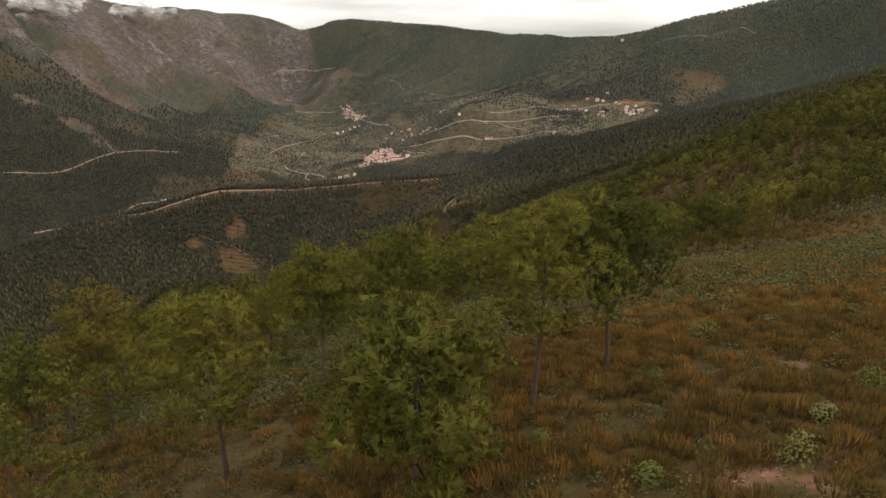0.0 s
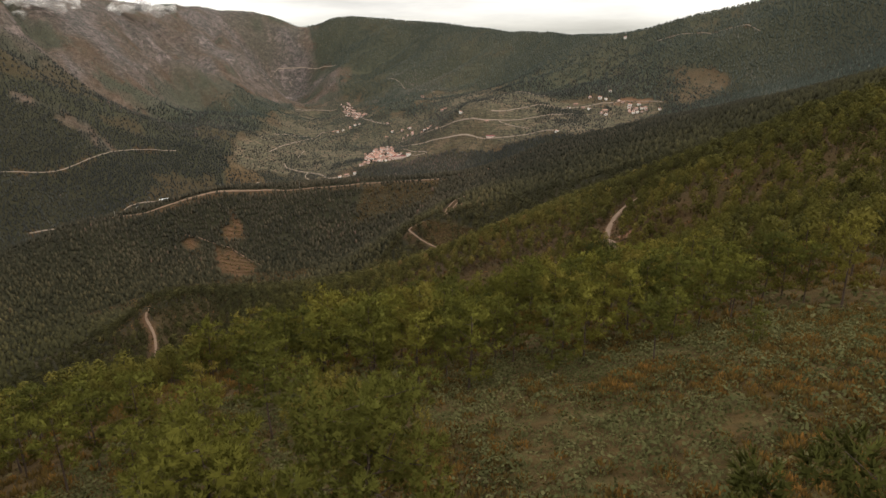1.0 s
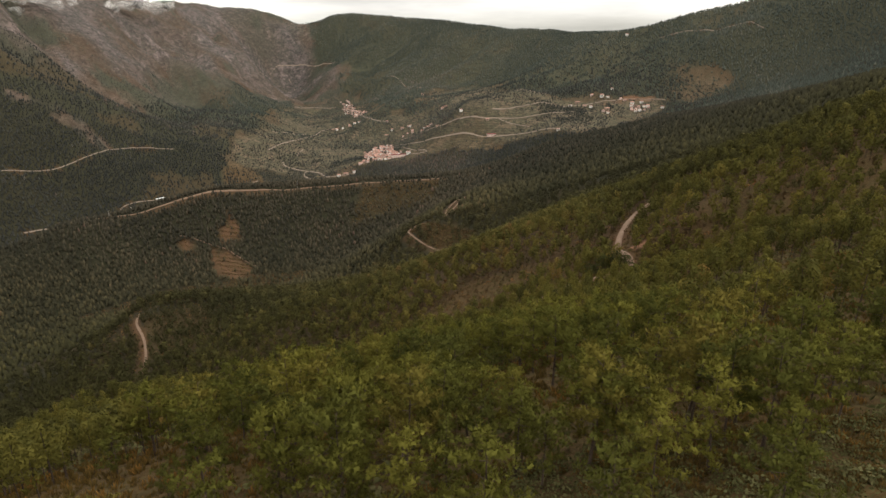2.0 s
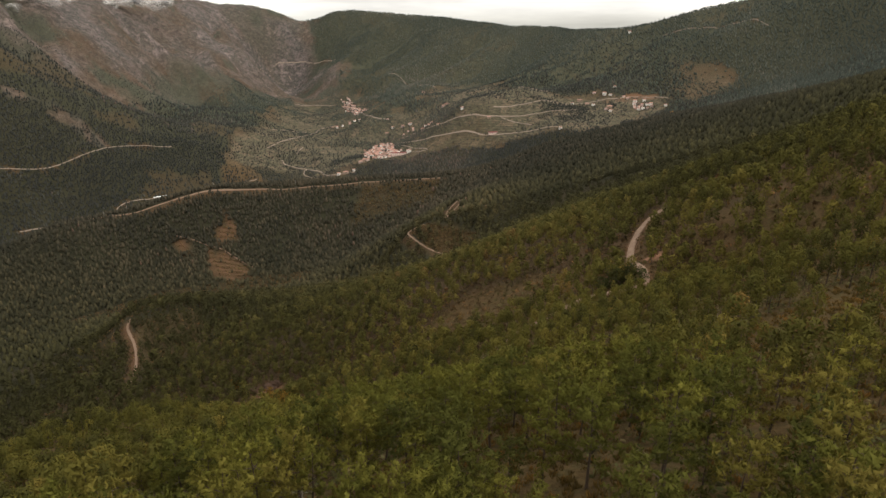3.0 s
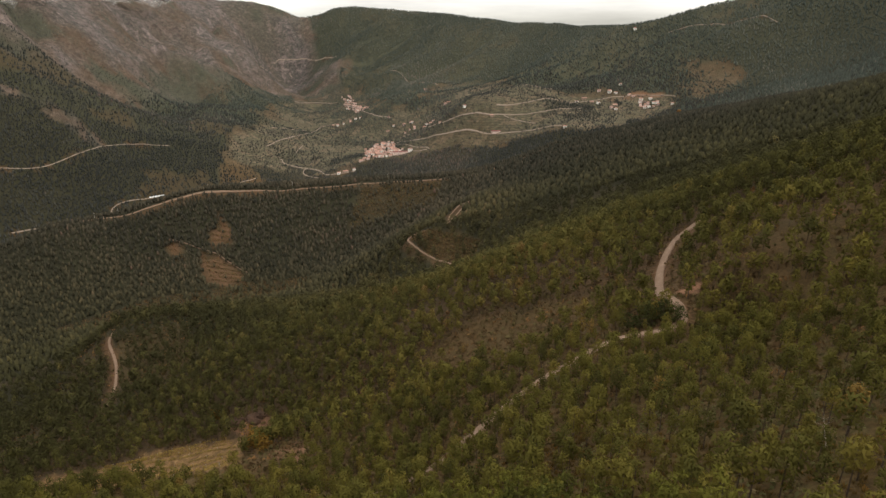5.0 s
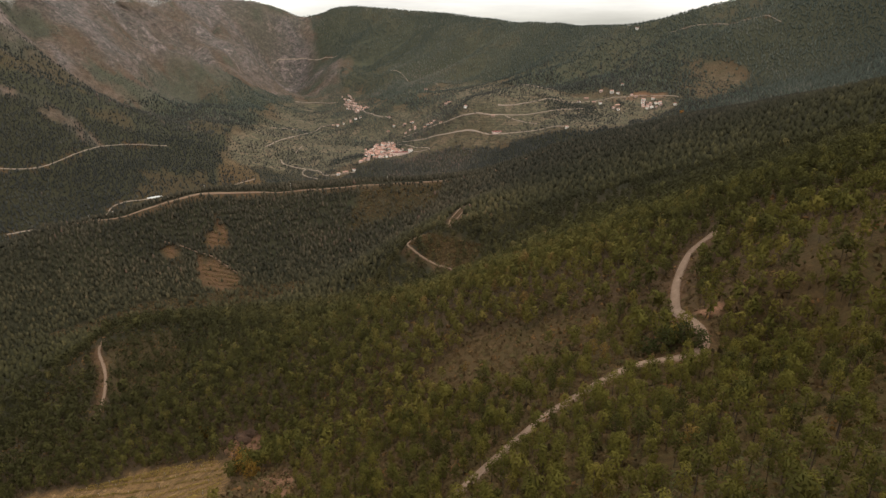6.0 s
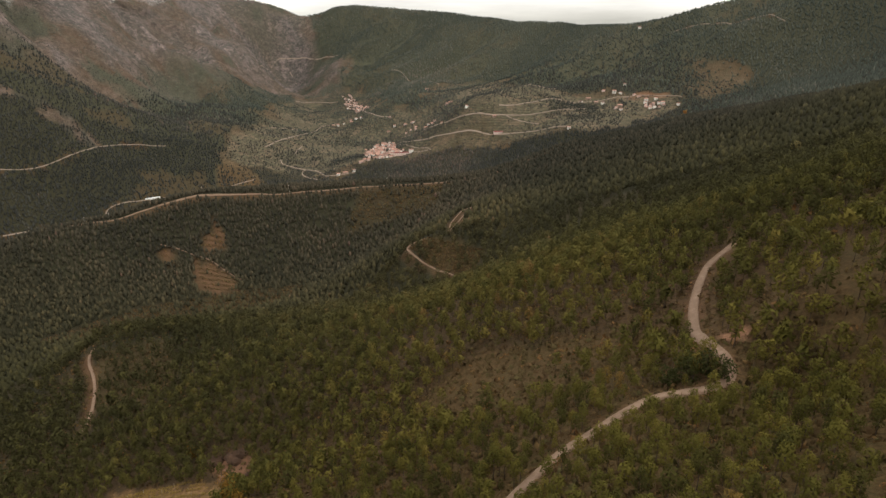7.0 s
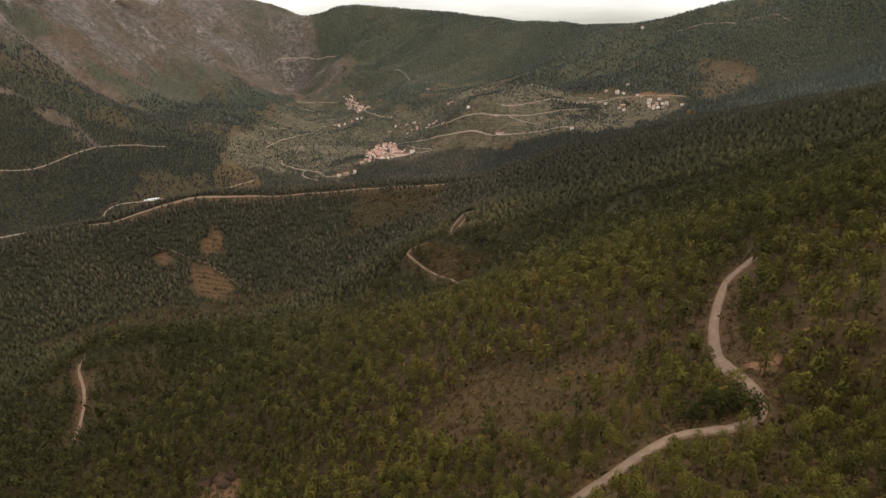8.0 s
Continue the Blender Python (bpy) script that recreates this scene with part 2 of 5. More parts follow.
CUT_PLOTS = [[(-343, 997), (-321, 973), (-319, 947), (-337, 946), (-355, 954), (-354, 969)], [(-415, 940), (-410, 954), (-385, 951), (-382, 937), (-396, 930)],
             [(-357, 934), (-333, 926), (-309, 906), (-280, 879), (-272, 860), (-284, 843), (-316, 857), (-344, 902)]]
TERRACE = [(-235, 365), (-195, 359), (-174, 353), (-170, 358), (-130, 340), (-98, 332), (-98, 315), (-80, 262), (-90, 248), (-130, 280), (-180, 312), (-215, 335)]
BARE_BANK = [(-117, 348), (-108, 349), (-99, 351), (-89, 336), (-86, 322), (-109, 338)]
RED_CUT = [(-73, 272), (-67, 278), (-56, 268), (-51, 246), (-61, 247)]
TERRACE_LOW = [(-225, 355), (-152, 334), (-88, 288), (-60, 277), (-48, 240), (-64, 212), (-100, 220), (-160, 262), (-235, 325)]
HEATH = [(-9, -30), (-5, 14), (-3, 30), (-12, 52), (-5, 54), (2, 52), (10, 52), (20, 61), (26, 64), (37, 69), (55, 72), (90, 80), (120, -30)]
SCRUB_EAST = [(40, 120), (36, 127), (42, 140), (56, 153), (76, 160), (85, 140), (60, 118)]
THIN_MID = [(-20, 312), (5, 332), (40, 312), (60, 290), (50, 262), (20, 266), (-5, 290)]
THIN_WEST = [(-285, 535), (-258, 556), (-224, 563), (-186, 477), (-216, 450), (-250, 480)]
THIN_RIDGE = [(-131, 1063), (2, 1079), (-10, 1000), (-73, 987), (-147, 972)]
THIN_GULLY = [(-483, 744), (-383, 824), (-261, 849), (-167, 855), (-225, 718), (-372, 735)]
WEST_BARE = [(-1160, 1740), (-1079, 1783), (-1013, 1797), (-925, 1770), (-928, 1745), (-997, 1738), (-1068, 1729), (-1110, 1706)]
ORCHARD = [(797, 2226), (844, 2137), (920, 2032), (895, 1897), (785, 1848), (721, 1921), (739, 2046)]
WEST_FIELD = [(-640, 1904), (-551, 1884), (-501, 1814), (-540, 1740), (-610, 1740), (-640, 1822)]
BEND = [(-38, 706), (-19, 716), (10, 702), (36, 676), (22, 632), (-1, 655), (-25, 684)]
RED_BANK = [(72, 262), (77, 266), (80, 262), (75, 257)]
RED_PLOT = [(528, 2012), (626, 2029), (689, 1975), (688, 2015), (623, 2079)]
FARMLAND = [(-627, 1847), (-676, 2044), (-668, 2255), (-725, 2967), (-740, 3330), (-531, 3367), (-404, 3292), (-187, 2612), (-48, 2328), (-57, 2857), (191, 2916), (233, 2370), (395, 2169), (700, 2003), (688, 1894), (544, 1806), (366, 1690), (233, 1754), (119, 1841), (24, 1842), (-139, 1888), (-232, 1844), (-355, 1802), (-507, 1838)]
MOOR = [(-1300, 2039), (-1258, 2186), (-1156, 2116), (-1116, 2240), (-1057, 2346), (-1031, 2623), (-915, 2804), (-830, 3188), (-783, 3388), (-647, 3356), (-535, 3405), (-528, 3592), (-762, 4055), (-1000, 4700), (-2600, 4400), (-2600, 2039)]


def inside(poly, x, y):
    hit = np.zeros(x.shape, bool)
    for (x0, y0), (x1, y1) in zip(poly, poly[1:] + poly[:1]):
        cross = (y0 > y) != (y1 > y)
        hit ^= cross & (x < (x1 - x0) * (y - y0) / ((y1 - y0) or 1e-9) + x0)
    return hit


def zones(x, y, z):
    """Cover of the land, each 0 to 1: heath, bare soil, straw terraces, rock and dry moor, farmland."""
    wob = np.clip(np.hypot(x, y) / 40, 0.5, 48)
    jx, jy = x + wob * fractal(x, y, 6 * wob, 31, 3), y + wob * fractal(x, y, 6 * wob, 37, 3)
    heath = inside(HEATH, jx, jy) * 1.0
    heath = np.maximum(heath, 0.6 * inside(SCRUB_EAST, jx, jy))
    heath = np.maximum(heath, np.where(inside(THIN_MID, jx, jy), 0.45, np.where(inside(THIN_WEST, jx, jy), 0.31, 0)))
    heath = np.maximum(heath, 0.35 * inside(BEND, jx, jy))
    soil = np.zeros_like(x)
    for plot in CUT_PLOTS:
        soil = np.maximum(soil, inside(plot, x + 4 * fractal(x, y, 25, 3), y + 4 * fractal(x, y, 25, 4)) * (0.12 + 0.09 * np.sin(2 * math.pi * (x * 0.35 + y) / 9.0 + 2 * fractal(x, y, 20, 9, 2))))
    for wide, line in ROADS.values():
        if math.hypot(*line[len(line) // 2]) < 700:
            soil = np.maximum(soil, np.clip(1.2 - off_line(line, x, y) / (wide * 0.8), 0, 0.24))
    soil *= 0.75 + 0.5 * fractal(x, y, 7, 33, 3)
    for sx, sy, reach in STONY:
        soil = np.maximum(soil, 0.75 * np.clip(1.6 - np.hypot(x - sx, y - sy) / reach, 0, 1))
    soil = np.maximum(soil, 0.8 * inside(RED_BANK, x, y))
    soil = np.maximum(soil, 0.35 * inside(RED_PLOT, x, y))
    soil = np.maximum(soil, np.where(inside(RED_CUT, x, y), 0.55, 0.45 * inside(BARE_BANK, x, y)))
    straw = np.maximum(inside(TERRACE, jx, jy) * 1.0, 0.2 * inside(WEST_FIELD, jx, jy))
    high = 0
    for k in range(4):      # ragged upper edge of the woods
        mx, my = x + 60 * k - 60 + 150 * fractal(x, y, 300, 251 + 7 * k, 4), y - 90 * k + 110 + 220 * fractal(x, y, 300, 253 + 7 * k, 4)
        high = high + 0.25 * inside(MOOR, mx, my)
    high = high * np.clip(0.72 + 1.2 * fractal(x, y, 170, 57, 4), 0.15, 1)
    high = np.maximum(high, 0.5 * inside(WEST_BARE, jx, jy) * np.clip(0.5 + 1.6 * fractal(x, y, 60, 60, 3), 0, 1))
    farm = 0
    for k in range(4):      # ragged, gradual edge of the tilled land
        fx, fy = x + 110 * fractal(x, y, 260, 161 + 7 * k, 4), y + 150 * fractal(x, y, 260, 163 + 7 * k, 4)
        farm = farm + 0.25 * np.maximum(inside(FARMLAND, fx, fy), 0.5 * inside(ORCHARD, x + 0.5 * (fx - x), y + 0.5 * (fy - y)))
    return heath, soil, straw, high, farm


def on_road(x, y):
    return np.min([off_line(line, x, y) / (0.62 * wide + 0.5) for wide, line in list(ROADS.values())[:6]], 0) < 1


def cover(x, y, z):
    """How thickly pines stand, 0 to 1."""
    heath, soil, straw, moor, farm = zones(x, y, z)
    d = np.clip(0.84 + 0.6 * fractal(x, y, 60, 61, 3) + 0.25 * np.clip((y - 600) / 200, 0, 1), 0.15, 1)
    d *= np.where(heath > 0.7, 0.03, np.where(heath > 0.4, 0.16, np.where(heath > 0.3, 0.55, 1)))
    d *= np.where((x > -475) & (x < -290) & (off_line(ROADS["road_3"][1], x, y + 7) < 9), 0, 1)      # scraped bend
    d *= np.where(inside(THIN_RIDGE, x, y) | inside(THIN_GULLY, x, y), 0.25, 1)
    d *= np.where(inside(TERRACE_LOW, x, y), 0.07, 1)
    for plot in CUT_PLOTS:
        d *= np.where(inside(plot, x + 7 * fractal(x, y, 30, 5), y + 5 + 7 * fractal(x, y, 30, 6)), 0.05, 1)
    d *= np.where((soil > 0.3) | (straw > 0.5), 0, np.where(straw > 0.1, 0.35, 1))
    d *= np.where(farm > 0.45 + 0.5 * fractal(x, y, 90, 73, 3), np.where(fractal(x, y, 110, 71, 3) > 0.16, 0.9, 0.13), 1)
    d *= np.where((moor > 0.3 + 0.3 * fractal(x, y, 120, 77, 3)), np.where(fractal(x, y, 260, 75, 4) > 0.12, 0.5, 0.14), 1)
    for name, low in (("road_1", 3.2), ("road_2", 4.0), ("road_3", 5.0), ("road_4", 4.0), ("road_5", 4.0), ("road_6", 4.0)):   # felled on the lower side of the cut roads
        line = [p for p in ROADS[name][1] if name != "road_1" or 248 < p[1] < 333]
        d *= np.where((off_line(line, x, y + low) < low * 1.1) | (off_line(ROADS[name][1], x, y) < np.where(x < 38, 1.9, 2.6)), 0, 1)
    d *= np.where(off_line(ROADS["road_1"][1], x, y + 2.2) < 3.4, 0, 1)
    d *= np.where((off_line([p for p in ROADS["road_3"][1] if p[0] > 50], x, y + 9) < 8), 0.1, 1)
    far_off = y > 1150
    if far_off.any():      # verges of the valley roads, and the view across them
        for wide, line in list(ROADS.values())[6:]:
            d[far_off] *= np.where(off_line(line, x[far_off], y[far_off] + 2.5) < wide * 0.6 + 2.5, 0.1, 1)
    west = (x < -520) & (y > 1250) & (y < 3000)
    d *= np.where(west & (fractal(x, y, 120, 78, 4) < -0.12), 0.45, 1)
    north = (y > 2250) & (x > -620) & (farm < 0.5)
    d *= np.where(north & (fractal(x, y, 170, 79, 4) < -0.08), 0.62, 1)
    return d


# ---- materials ----
def shader(name):
    m = bpy.data.materials.new(name)
    m.use_nodes = True
    n, l = m.node_tree.nodes, m.node_tree.links
    b = n["Principled BSDF"]
    b.inputs["Specular IOR Level"].default_value = 0.2
    return m, n, l, b


def noise_ramp(n, l, source, scale, stops, detail=6, rough=0.6):
    t = n.new("ShaderNodeTexNoise")
    t.inputs["Scale"].default_value, t.inputs["Detail"].default_value, t.inputs["Roughness"].default_value = scale, detail, rough
    if source:
        l.new(source, t.inputs["Vector"])
    r = n.new("ShaderNodeValToRGB")
    while len(r.color_ramp.elements) < len(stops):
        r.color_ramp.elements.new(0.5)
    for e, (p, c) in zip(r.color_ramp.elements, stops):
        e.position, e.color = p, (*c, 1)
    l.new(t.outputs["Fac"], r.inputs["Fac"])
    return r.outputs["Color"], t.outputs["Fac"]


def blend(n, l, fac, a, b, mode="MIX"):
    m = n.new("ShaderNodeMix")
    m.data_type, m.blend_type = "RGBA", mode
    for s, v in (("Factor", fac), ("A", a), ("B", b)):
        if isinstance(v, (int, float)):
            m.inputs[s].default_value = v
        elif isinstance(v, tuple):
            m.inputs[s].default_value = (*v, 1)
        else:
            l.new(v, m.inputs[s])
    return m.outputs["Result"]


def relief(n, l, b, heights, strength, distance):
    u = n.new("ShaderNodeBump")
    u.inputs["Strength"].default_value, u.inputs["Distance"].default_value = strength, distance
    l.new(heights, u.inputs["Height"]); l.new(u.outputs["Normal"], b.inputs["Normal"])


def attribute(n, name):
    a = n.new("ShaderNodeAttribute"); a.attribute_name = name
    return a.outputs["Fac"]


def ground_material():
    m, n, l, b = shader("hillside_ground")
    pos = n.new("ShaderNodeNewGeometry").outputs["Position"]
    duff, f1 = noise_ramp(n, l, pos, 0.02, [(0.32, (0.050, 0.034, 0.019)), (0.5, (0.088, 0.056, 0.032)), (0.68, (0.062, 0.048, 0.026))], 12, 0.72)
    fine, f2 = noise_ramp(n, l, pos, 0.9, [(0.3, (0.55, 0.55, 0.55)), (0.7, (1.35, 1.3, 1.25))], 8, 0.65)
    heath, _ = noise_ramp(n, l, pos, 0.35, [(0.3, (0.058, 0.042, 0.018)), (0.48, (0.088, 0.060, 0.026)), (0.62, (0.078, 0.066, 0.028)), (0.80, (0.125, 0.085, 0.050))], 8, 0.7)
    soil, _ = noise_ramp(n, l, pos, 0.12, [(0.3, (0.20, 0.100, 0.062)), (0.55, (0.29, 0.155, 0.100)), (0.75, (0.25, 0.15, 0.09))], 8, 0.65)
    straw, _ = noise_ramp(n, l, pos, 0.16, [(0.32, (0.080, 0.050, 0.023)), (0.46, (0.205, 0.126, 0.060)), (0.54, (0.115, 0.074, 0.034)), (0.62, (0.27, 0.172, 0.088)), (0.78, (0.145, 0.092, 0.043))], 9, 0.7)
    # grey-brown moor, its tones paled and blued with distance haze
    moor, f3 = noise_ramp(n, l, pos, 0.009, [(0.36, (0.056, 0.055, 0.052)), (0.45, (0.158, 0.132, 0.124)), (0.51, (0.070, 0.070, 0.065)), (0.59, (0.194, 0.160, 0.152)), (0.70, (0.27, 0.224, 0.212))], 15, 0.82)
    grain, _ = noise_ramp(n, l, pos, 0.055, [(0.36, (0.50, 0.50, 0.52)), (0.5, (1.0, 1.0, 1.0)), (0.64, (1.55, 1.5, 1.45))], 7, 0.7)
    moor = blend(n, l, 0.7, moor, grain, "MULTIPLY")
    farm, _ = noise_ramp(n, l, pos, 0.013, [(0.35, (0.058, 0.060, 0.042)), (0.44, (0.118, 0.099, 0.070)), (0.50, (0.074, 0.075, 0.050)), (0.56, (0.155, 0.120, 0.086)), (0.63, (0.082, 0.081, 0.053)), (0.70, (0.20, 0.148, 0.110)), (0.78, (0.105, 0.094, 0.065))], 13, 0.84)
    up = n.new("ShaderNodeSeparateXYZ"); l.new(pos, up.inputs[0])      # terrace walls follow the contours
    step = n.new("ShaderNodeMath"); step.operation = "PINGPONG"; step.inputs[1].default_value = 3.2
    shift = n.new("ShaderNodeMath"); shift.operation = "MULTIPLY_ADD"; shift.inputs[1].default_value = 22.0; l.new(f1, shift.inputs[0]); l.new(up.outputs["Z"], shift.inputs[2]); l.new(shift.outputs[0], step.inputs[0])
    wall = n.new("ShaderNodeMapRange"); l.new(step.outputs[0], wall.inputs["Value"])
    wall.inputs["From Min"].default_value, wall.inputs["From Max"].default_value, wall.inputs["To Min"].default_value, wall.inputs["To Max"].default_value = 0.4, 1.3, 0.55, 1.0
    farm = blend(n, l, 0.6, farm, wall.outputs["Result"], "MULTIPLY")
    farm = blend(n, l, 0.5, farm, grain, "MULTIPLY")
    # forest litter, its colour darkened to include the shade of the trees
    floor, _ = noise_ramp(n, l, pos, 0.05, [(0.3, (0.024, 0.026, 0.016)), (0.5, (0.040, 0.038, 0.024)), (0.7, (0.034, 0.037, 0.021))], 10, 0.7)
    brush, _ = noise_ramp(n, l, pos, 0.04, [(0.3, (0.046, 0.052, 0.036)), (0.5, (0.070, 0.072, 0.050)), (0.7, (0.058, 0.066, 0.044))], 10, 0.7)
    # further off a paler floor colour, to go with the hazed trees
    floor = blend(n, l, attribute(n, "upland"), floor, brush)
    c = blend(n, l, attribute(n, "farm"), duff, farm)
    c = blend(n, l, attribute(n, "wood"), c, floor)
    c = blend(n, l, attribute(n, "moor"), c, moor)
    c = blend(n, l, attribute(n, "heath"), c, heath)
    c = blend(n, l, attribute(n, "straw"), c, blend(n, l, 0.7, straw, wall.outputs["Result"], "MULTIPLY"))
    c = blend(n, l, attribute(n, "soil"), c, soil)
    c = blend(n, l, 1.0, c, fine, "MULTIPLY")
    l.new(c, b.inputs["Base Color"])
    b.inputs["Roughness"].default_value = 0.95
    b.inputs["Specular IOR Level"].default_value = 0.04
    big = n.new("ShaderNodeTexNoise")      # runnels and ledges
    big.inputs["Scale"].default_value, big.inputs["Detail"].default_value, big.inputs["Roughness"].default_value = 0.016, 10, 0.62
    l.new(pos, big.inputs["Vector"])
    relief(n, l, b, f2, 0.9, 0.5)
    coarse = n.new("ShaderNodeBump"); coarse.inputs["Strength"].default_value, coarse.inputs["Distance"].default_value = 0.8, 26.0
    l.new(big.outputs["Fac"], coarse.inputs["Height"])
    wide = n.new("ShaderNodeMix"); wide.data_type = "VECTOR"
    l.new(attribute(n, "moor"), wide.inputs["Factor"]); l.new(b.inputs["Normal"].links[0].from_socket, wide.inputs["A"]); l.new(coarse.outputs["Normal"], wide.inputs["B"])
    l.new(wide.outputs["Result"], b.inputs["Normal"])
    return m


def road_material(name, stops):
    m, n, l, b = shader(name)
    pos = n.new("ShaderNodeNewGeometry").outputs["Position"]
    c, f = noise_ramp(n, l, pos, 0.5, stops, 12, 0.78)
    rut = attribute(n, "rut")
    c = blend(n, l, rut, c, blend(n, l, 0.6, c, (0.19, 0.125, 0.08)))
    l.new(c, b.inputs["Base Color"])
    b.inputs["Roughness"].default_value = 0.92
    relief(n, l, b, f, 0.6, 0.12)
    return m


GREENS = [(0, (0.077, 0.079, 0.020)), (0.3, (0.107, 0.108, 0.024)), (0.6, (0.137, 0.132, 0.027)), (0.85, (0.165, 0.152, 0.030)), (1, (0.173, 0.141, 0.033))]
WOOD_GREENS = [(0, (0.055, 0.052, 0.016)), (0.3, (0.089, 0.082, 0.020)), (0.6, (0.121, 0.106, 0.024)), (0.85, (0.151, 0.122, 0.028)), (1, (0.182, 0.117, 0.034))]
# far greens greyed and blued: distance haze put into the leaf colour
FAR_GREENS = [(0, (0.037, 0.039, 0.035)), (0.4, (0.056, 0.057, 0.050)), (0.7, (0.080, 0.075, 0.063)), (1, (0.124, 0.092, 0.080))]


def foliage_material(name, stops, single, beyond=None, vary=0.16):
    """single: one tree or bush an object; else the tint is kept with the mesh. beyond: shades further up the valley,
    with distance haze put into them.
    """
    m, n, l, b = shader(name)
    tones = []
    for shades in [stops] + ([beyond] if beyond else []):
        r = n.new("ShaderNodeValToRGB")
        while len(r.color_ramp.elements) < len(shades):
            r.color_ramp.elements.new(0.5)
        for e, (p, c) in zip(r.color_ramp.elements, shades):
            e.position, e.color = p, (*c, 1)
        l.new(n.new("ShaderNodeObjectInfo").outputs["Random"] if single else attribute(n, "tint"), r.inputs["Fac"])
        tones.append(r.outputs["Color"])
    tone = tones[0]
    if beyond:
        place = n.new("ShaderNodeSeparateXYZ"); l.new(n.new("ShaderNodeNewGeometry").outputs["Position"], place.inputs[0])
        # leaf colour shifts towards the hazed shades with distance along y
        haze_grade = n.new("ShaderNodeMapRange"); haze_grade.inputs["From Min"].default_value, haze_grade.inputs["From Max"].default_value = 230, 950
        l.new(place.outputs["Y"], haze_grade.inputs["Value"])
        tone = blend(n, l, haze_grade.outputs["Result"], tones[0], tones[1])
    leaf = n.new("ShaderNodeMapRange")
    leaf.inputs["To Min"].default_value, leaf.inputs["To Max"].default_value = 1 - vary, 1 + vary
    l.new(n.new("ShaderNodeNewGeometry").outputs["Random Per Island"], leaf.inputs["Value"])
    c = blend(n, l, 1.0, tone, leaf.outputs["Result"], "MULTIPLY")
    l.new(c, b.inputs["Base Color"])
    b.inputs["Roughness"].default_value = 0.85
    b.inputs["Specular IOR Level"].default_value = 0.03
    thin = n.new("ShaderNodeBsdfTranslucent"); l.new(c, thin.inputs["Color"])
    mix = n.new("ShaderNodeMixShader"); mix.inputs[0].default_value = 0.3
    l.new(b.outputs[0], mix.inputs[1]); l.new(thin.outputs[0], mix.inputs[2])
    l.new(mix.outputs[0], n["Material Output"].inputs["Surface"])
    return m


def plain_material(name, c0, c1, scale, rough=0.9, bump=0.4, depth=0.03, spread=0.0):
    """Two-tone mottled surface; spread: how far the tone of one object may differ from the next."""
    m, n, l, b = shader(name)
    pos = n.new("ShaderNodeTexCoord").outputs["Object"]
    c, f = noise_ramp(n, l, pos, scale, [(0.3, c0), (0.7, c1)], 8, 0.65)
    if spread:
        v = n.new("ShaderNodeMapRange")
        v.inputs["To Min"].default_value, v.inputs["To Max"].default_value = 1 - spread, 1 + spread
        l.new(n.new("ShaderNodeObjectInfo").outputs["Random"], v.inputs["Value"])
        c = blend(n, l, 1.0, c, v.outputs["Result"], "MULTIPLY")
    l.new(c, b.inputs["Base Color"])
    b.inputs["Roughness"].default_value = rough
    relief(n, l, b, f, bump, depth)
    return m


M_GROUND = ground_material()
M_ROAD = road_material("dirt_road", [(0.3, (0.140, 0.090, 0.060)), (0.5, (0.210, 0.140, 0.098)), (0.7, (0.280, 0.198, 0.145))])
M_LANE = road_material("pale_gravel_lane", [(0.3, (0.175, 0.135, 0.106)), (0.5, (0.25, 0.198, 0.160)), (0.7, (0.33, 0.272, 0.228))])
M_NEEDLES = foliage_material("pine_needles", GREENS, True, None, 0.1)
# greyer and bluer than WOOD_GREENS: haze over the ridge put into the colour
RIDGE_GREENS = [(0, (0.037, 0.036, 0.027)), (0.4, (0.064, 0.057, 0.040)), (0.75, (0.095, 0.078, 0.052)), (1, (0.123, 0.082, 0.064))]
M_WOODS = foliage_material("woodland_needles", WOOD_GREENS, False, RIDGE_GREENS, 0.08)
# the palest greens: more of the distance haze put into the colour
HAZY_GREENS = [(0, (0.053, 0.063, 0.054)), (0.35, (0.079, 0.088, 0.073)), (0.65, (0.109, 0.113, 0.091)), (1, (0.154, 0.131, 0.109))]
M_HAZYWOODS = foliage_material("hazy_mountain_woodland", HAZY_GREENS, False)
M_FARWOODS = foliage_material("hazy_far_woodland", FAR_GREENS, False)
M_BARK = plain_material("pine_bark", (0.040, 0.029, 0.020), (0.115, 0.082, 0.060), 9, 0.95, 0.9, 0.03)
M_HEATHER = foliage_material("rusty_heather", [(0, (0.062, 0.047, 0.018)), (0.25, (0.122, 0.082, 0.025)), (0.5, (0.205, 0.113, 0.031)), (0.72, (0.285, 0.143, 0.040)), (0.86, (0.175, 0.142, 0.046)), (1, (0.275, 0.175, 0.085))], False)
M_CISTUS = foliage_material("grey_green_scrub", [(0, (0.064, 0.066, 0.025)), (0.4, (0.104, 0.103, 0.042)), (0.75, (0.132, 0.122, 0.054)), (1, (0.165, 0.125, 0.066))], False)
M_BUSH = foliage_material("bush_leaves", [(0, (0.10, 0.115, 0.03)), (0.5, (0.14, 0.145, 0.04)), (1, (0.18, 0.17, 0.06))], True)
M_SCRUB = foliage_material("slope_scrub", [(0, (0.070, 0.052, 0.026)), (0.4, (0.125, 0.080, 0.040)), (0.65, (0.090, 0.080, 0.034)), (1, (0.19, 0.105, 0.045))], False)


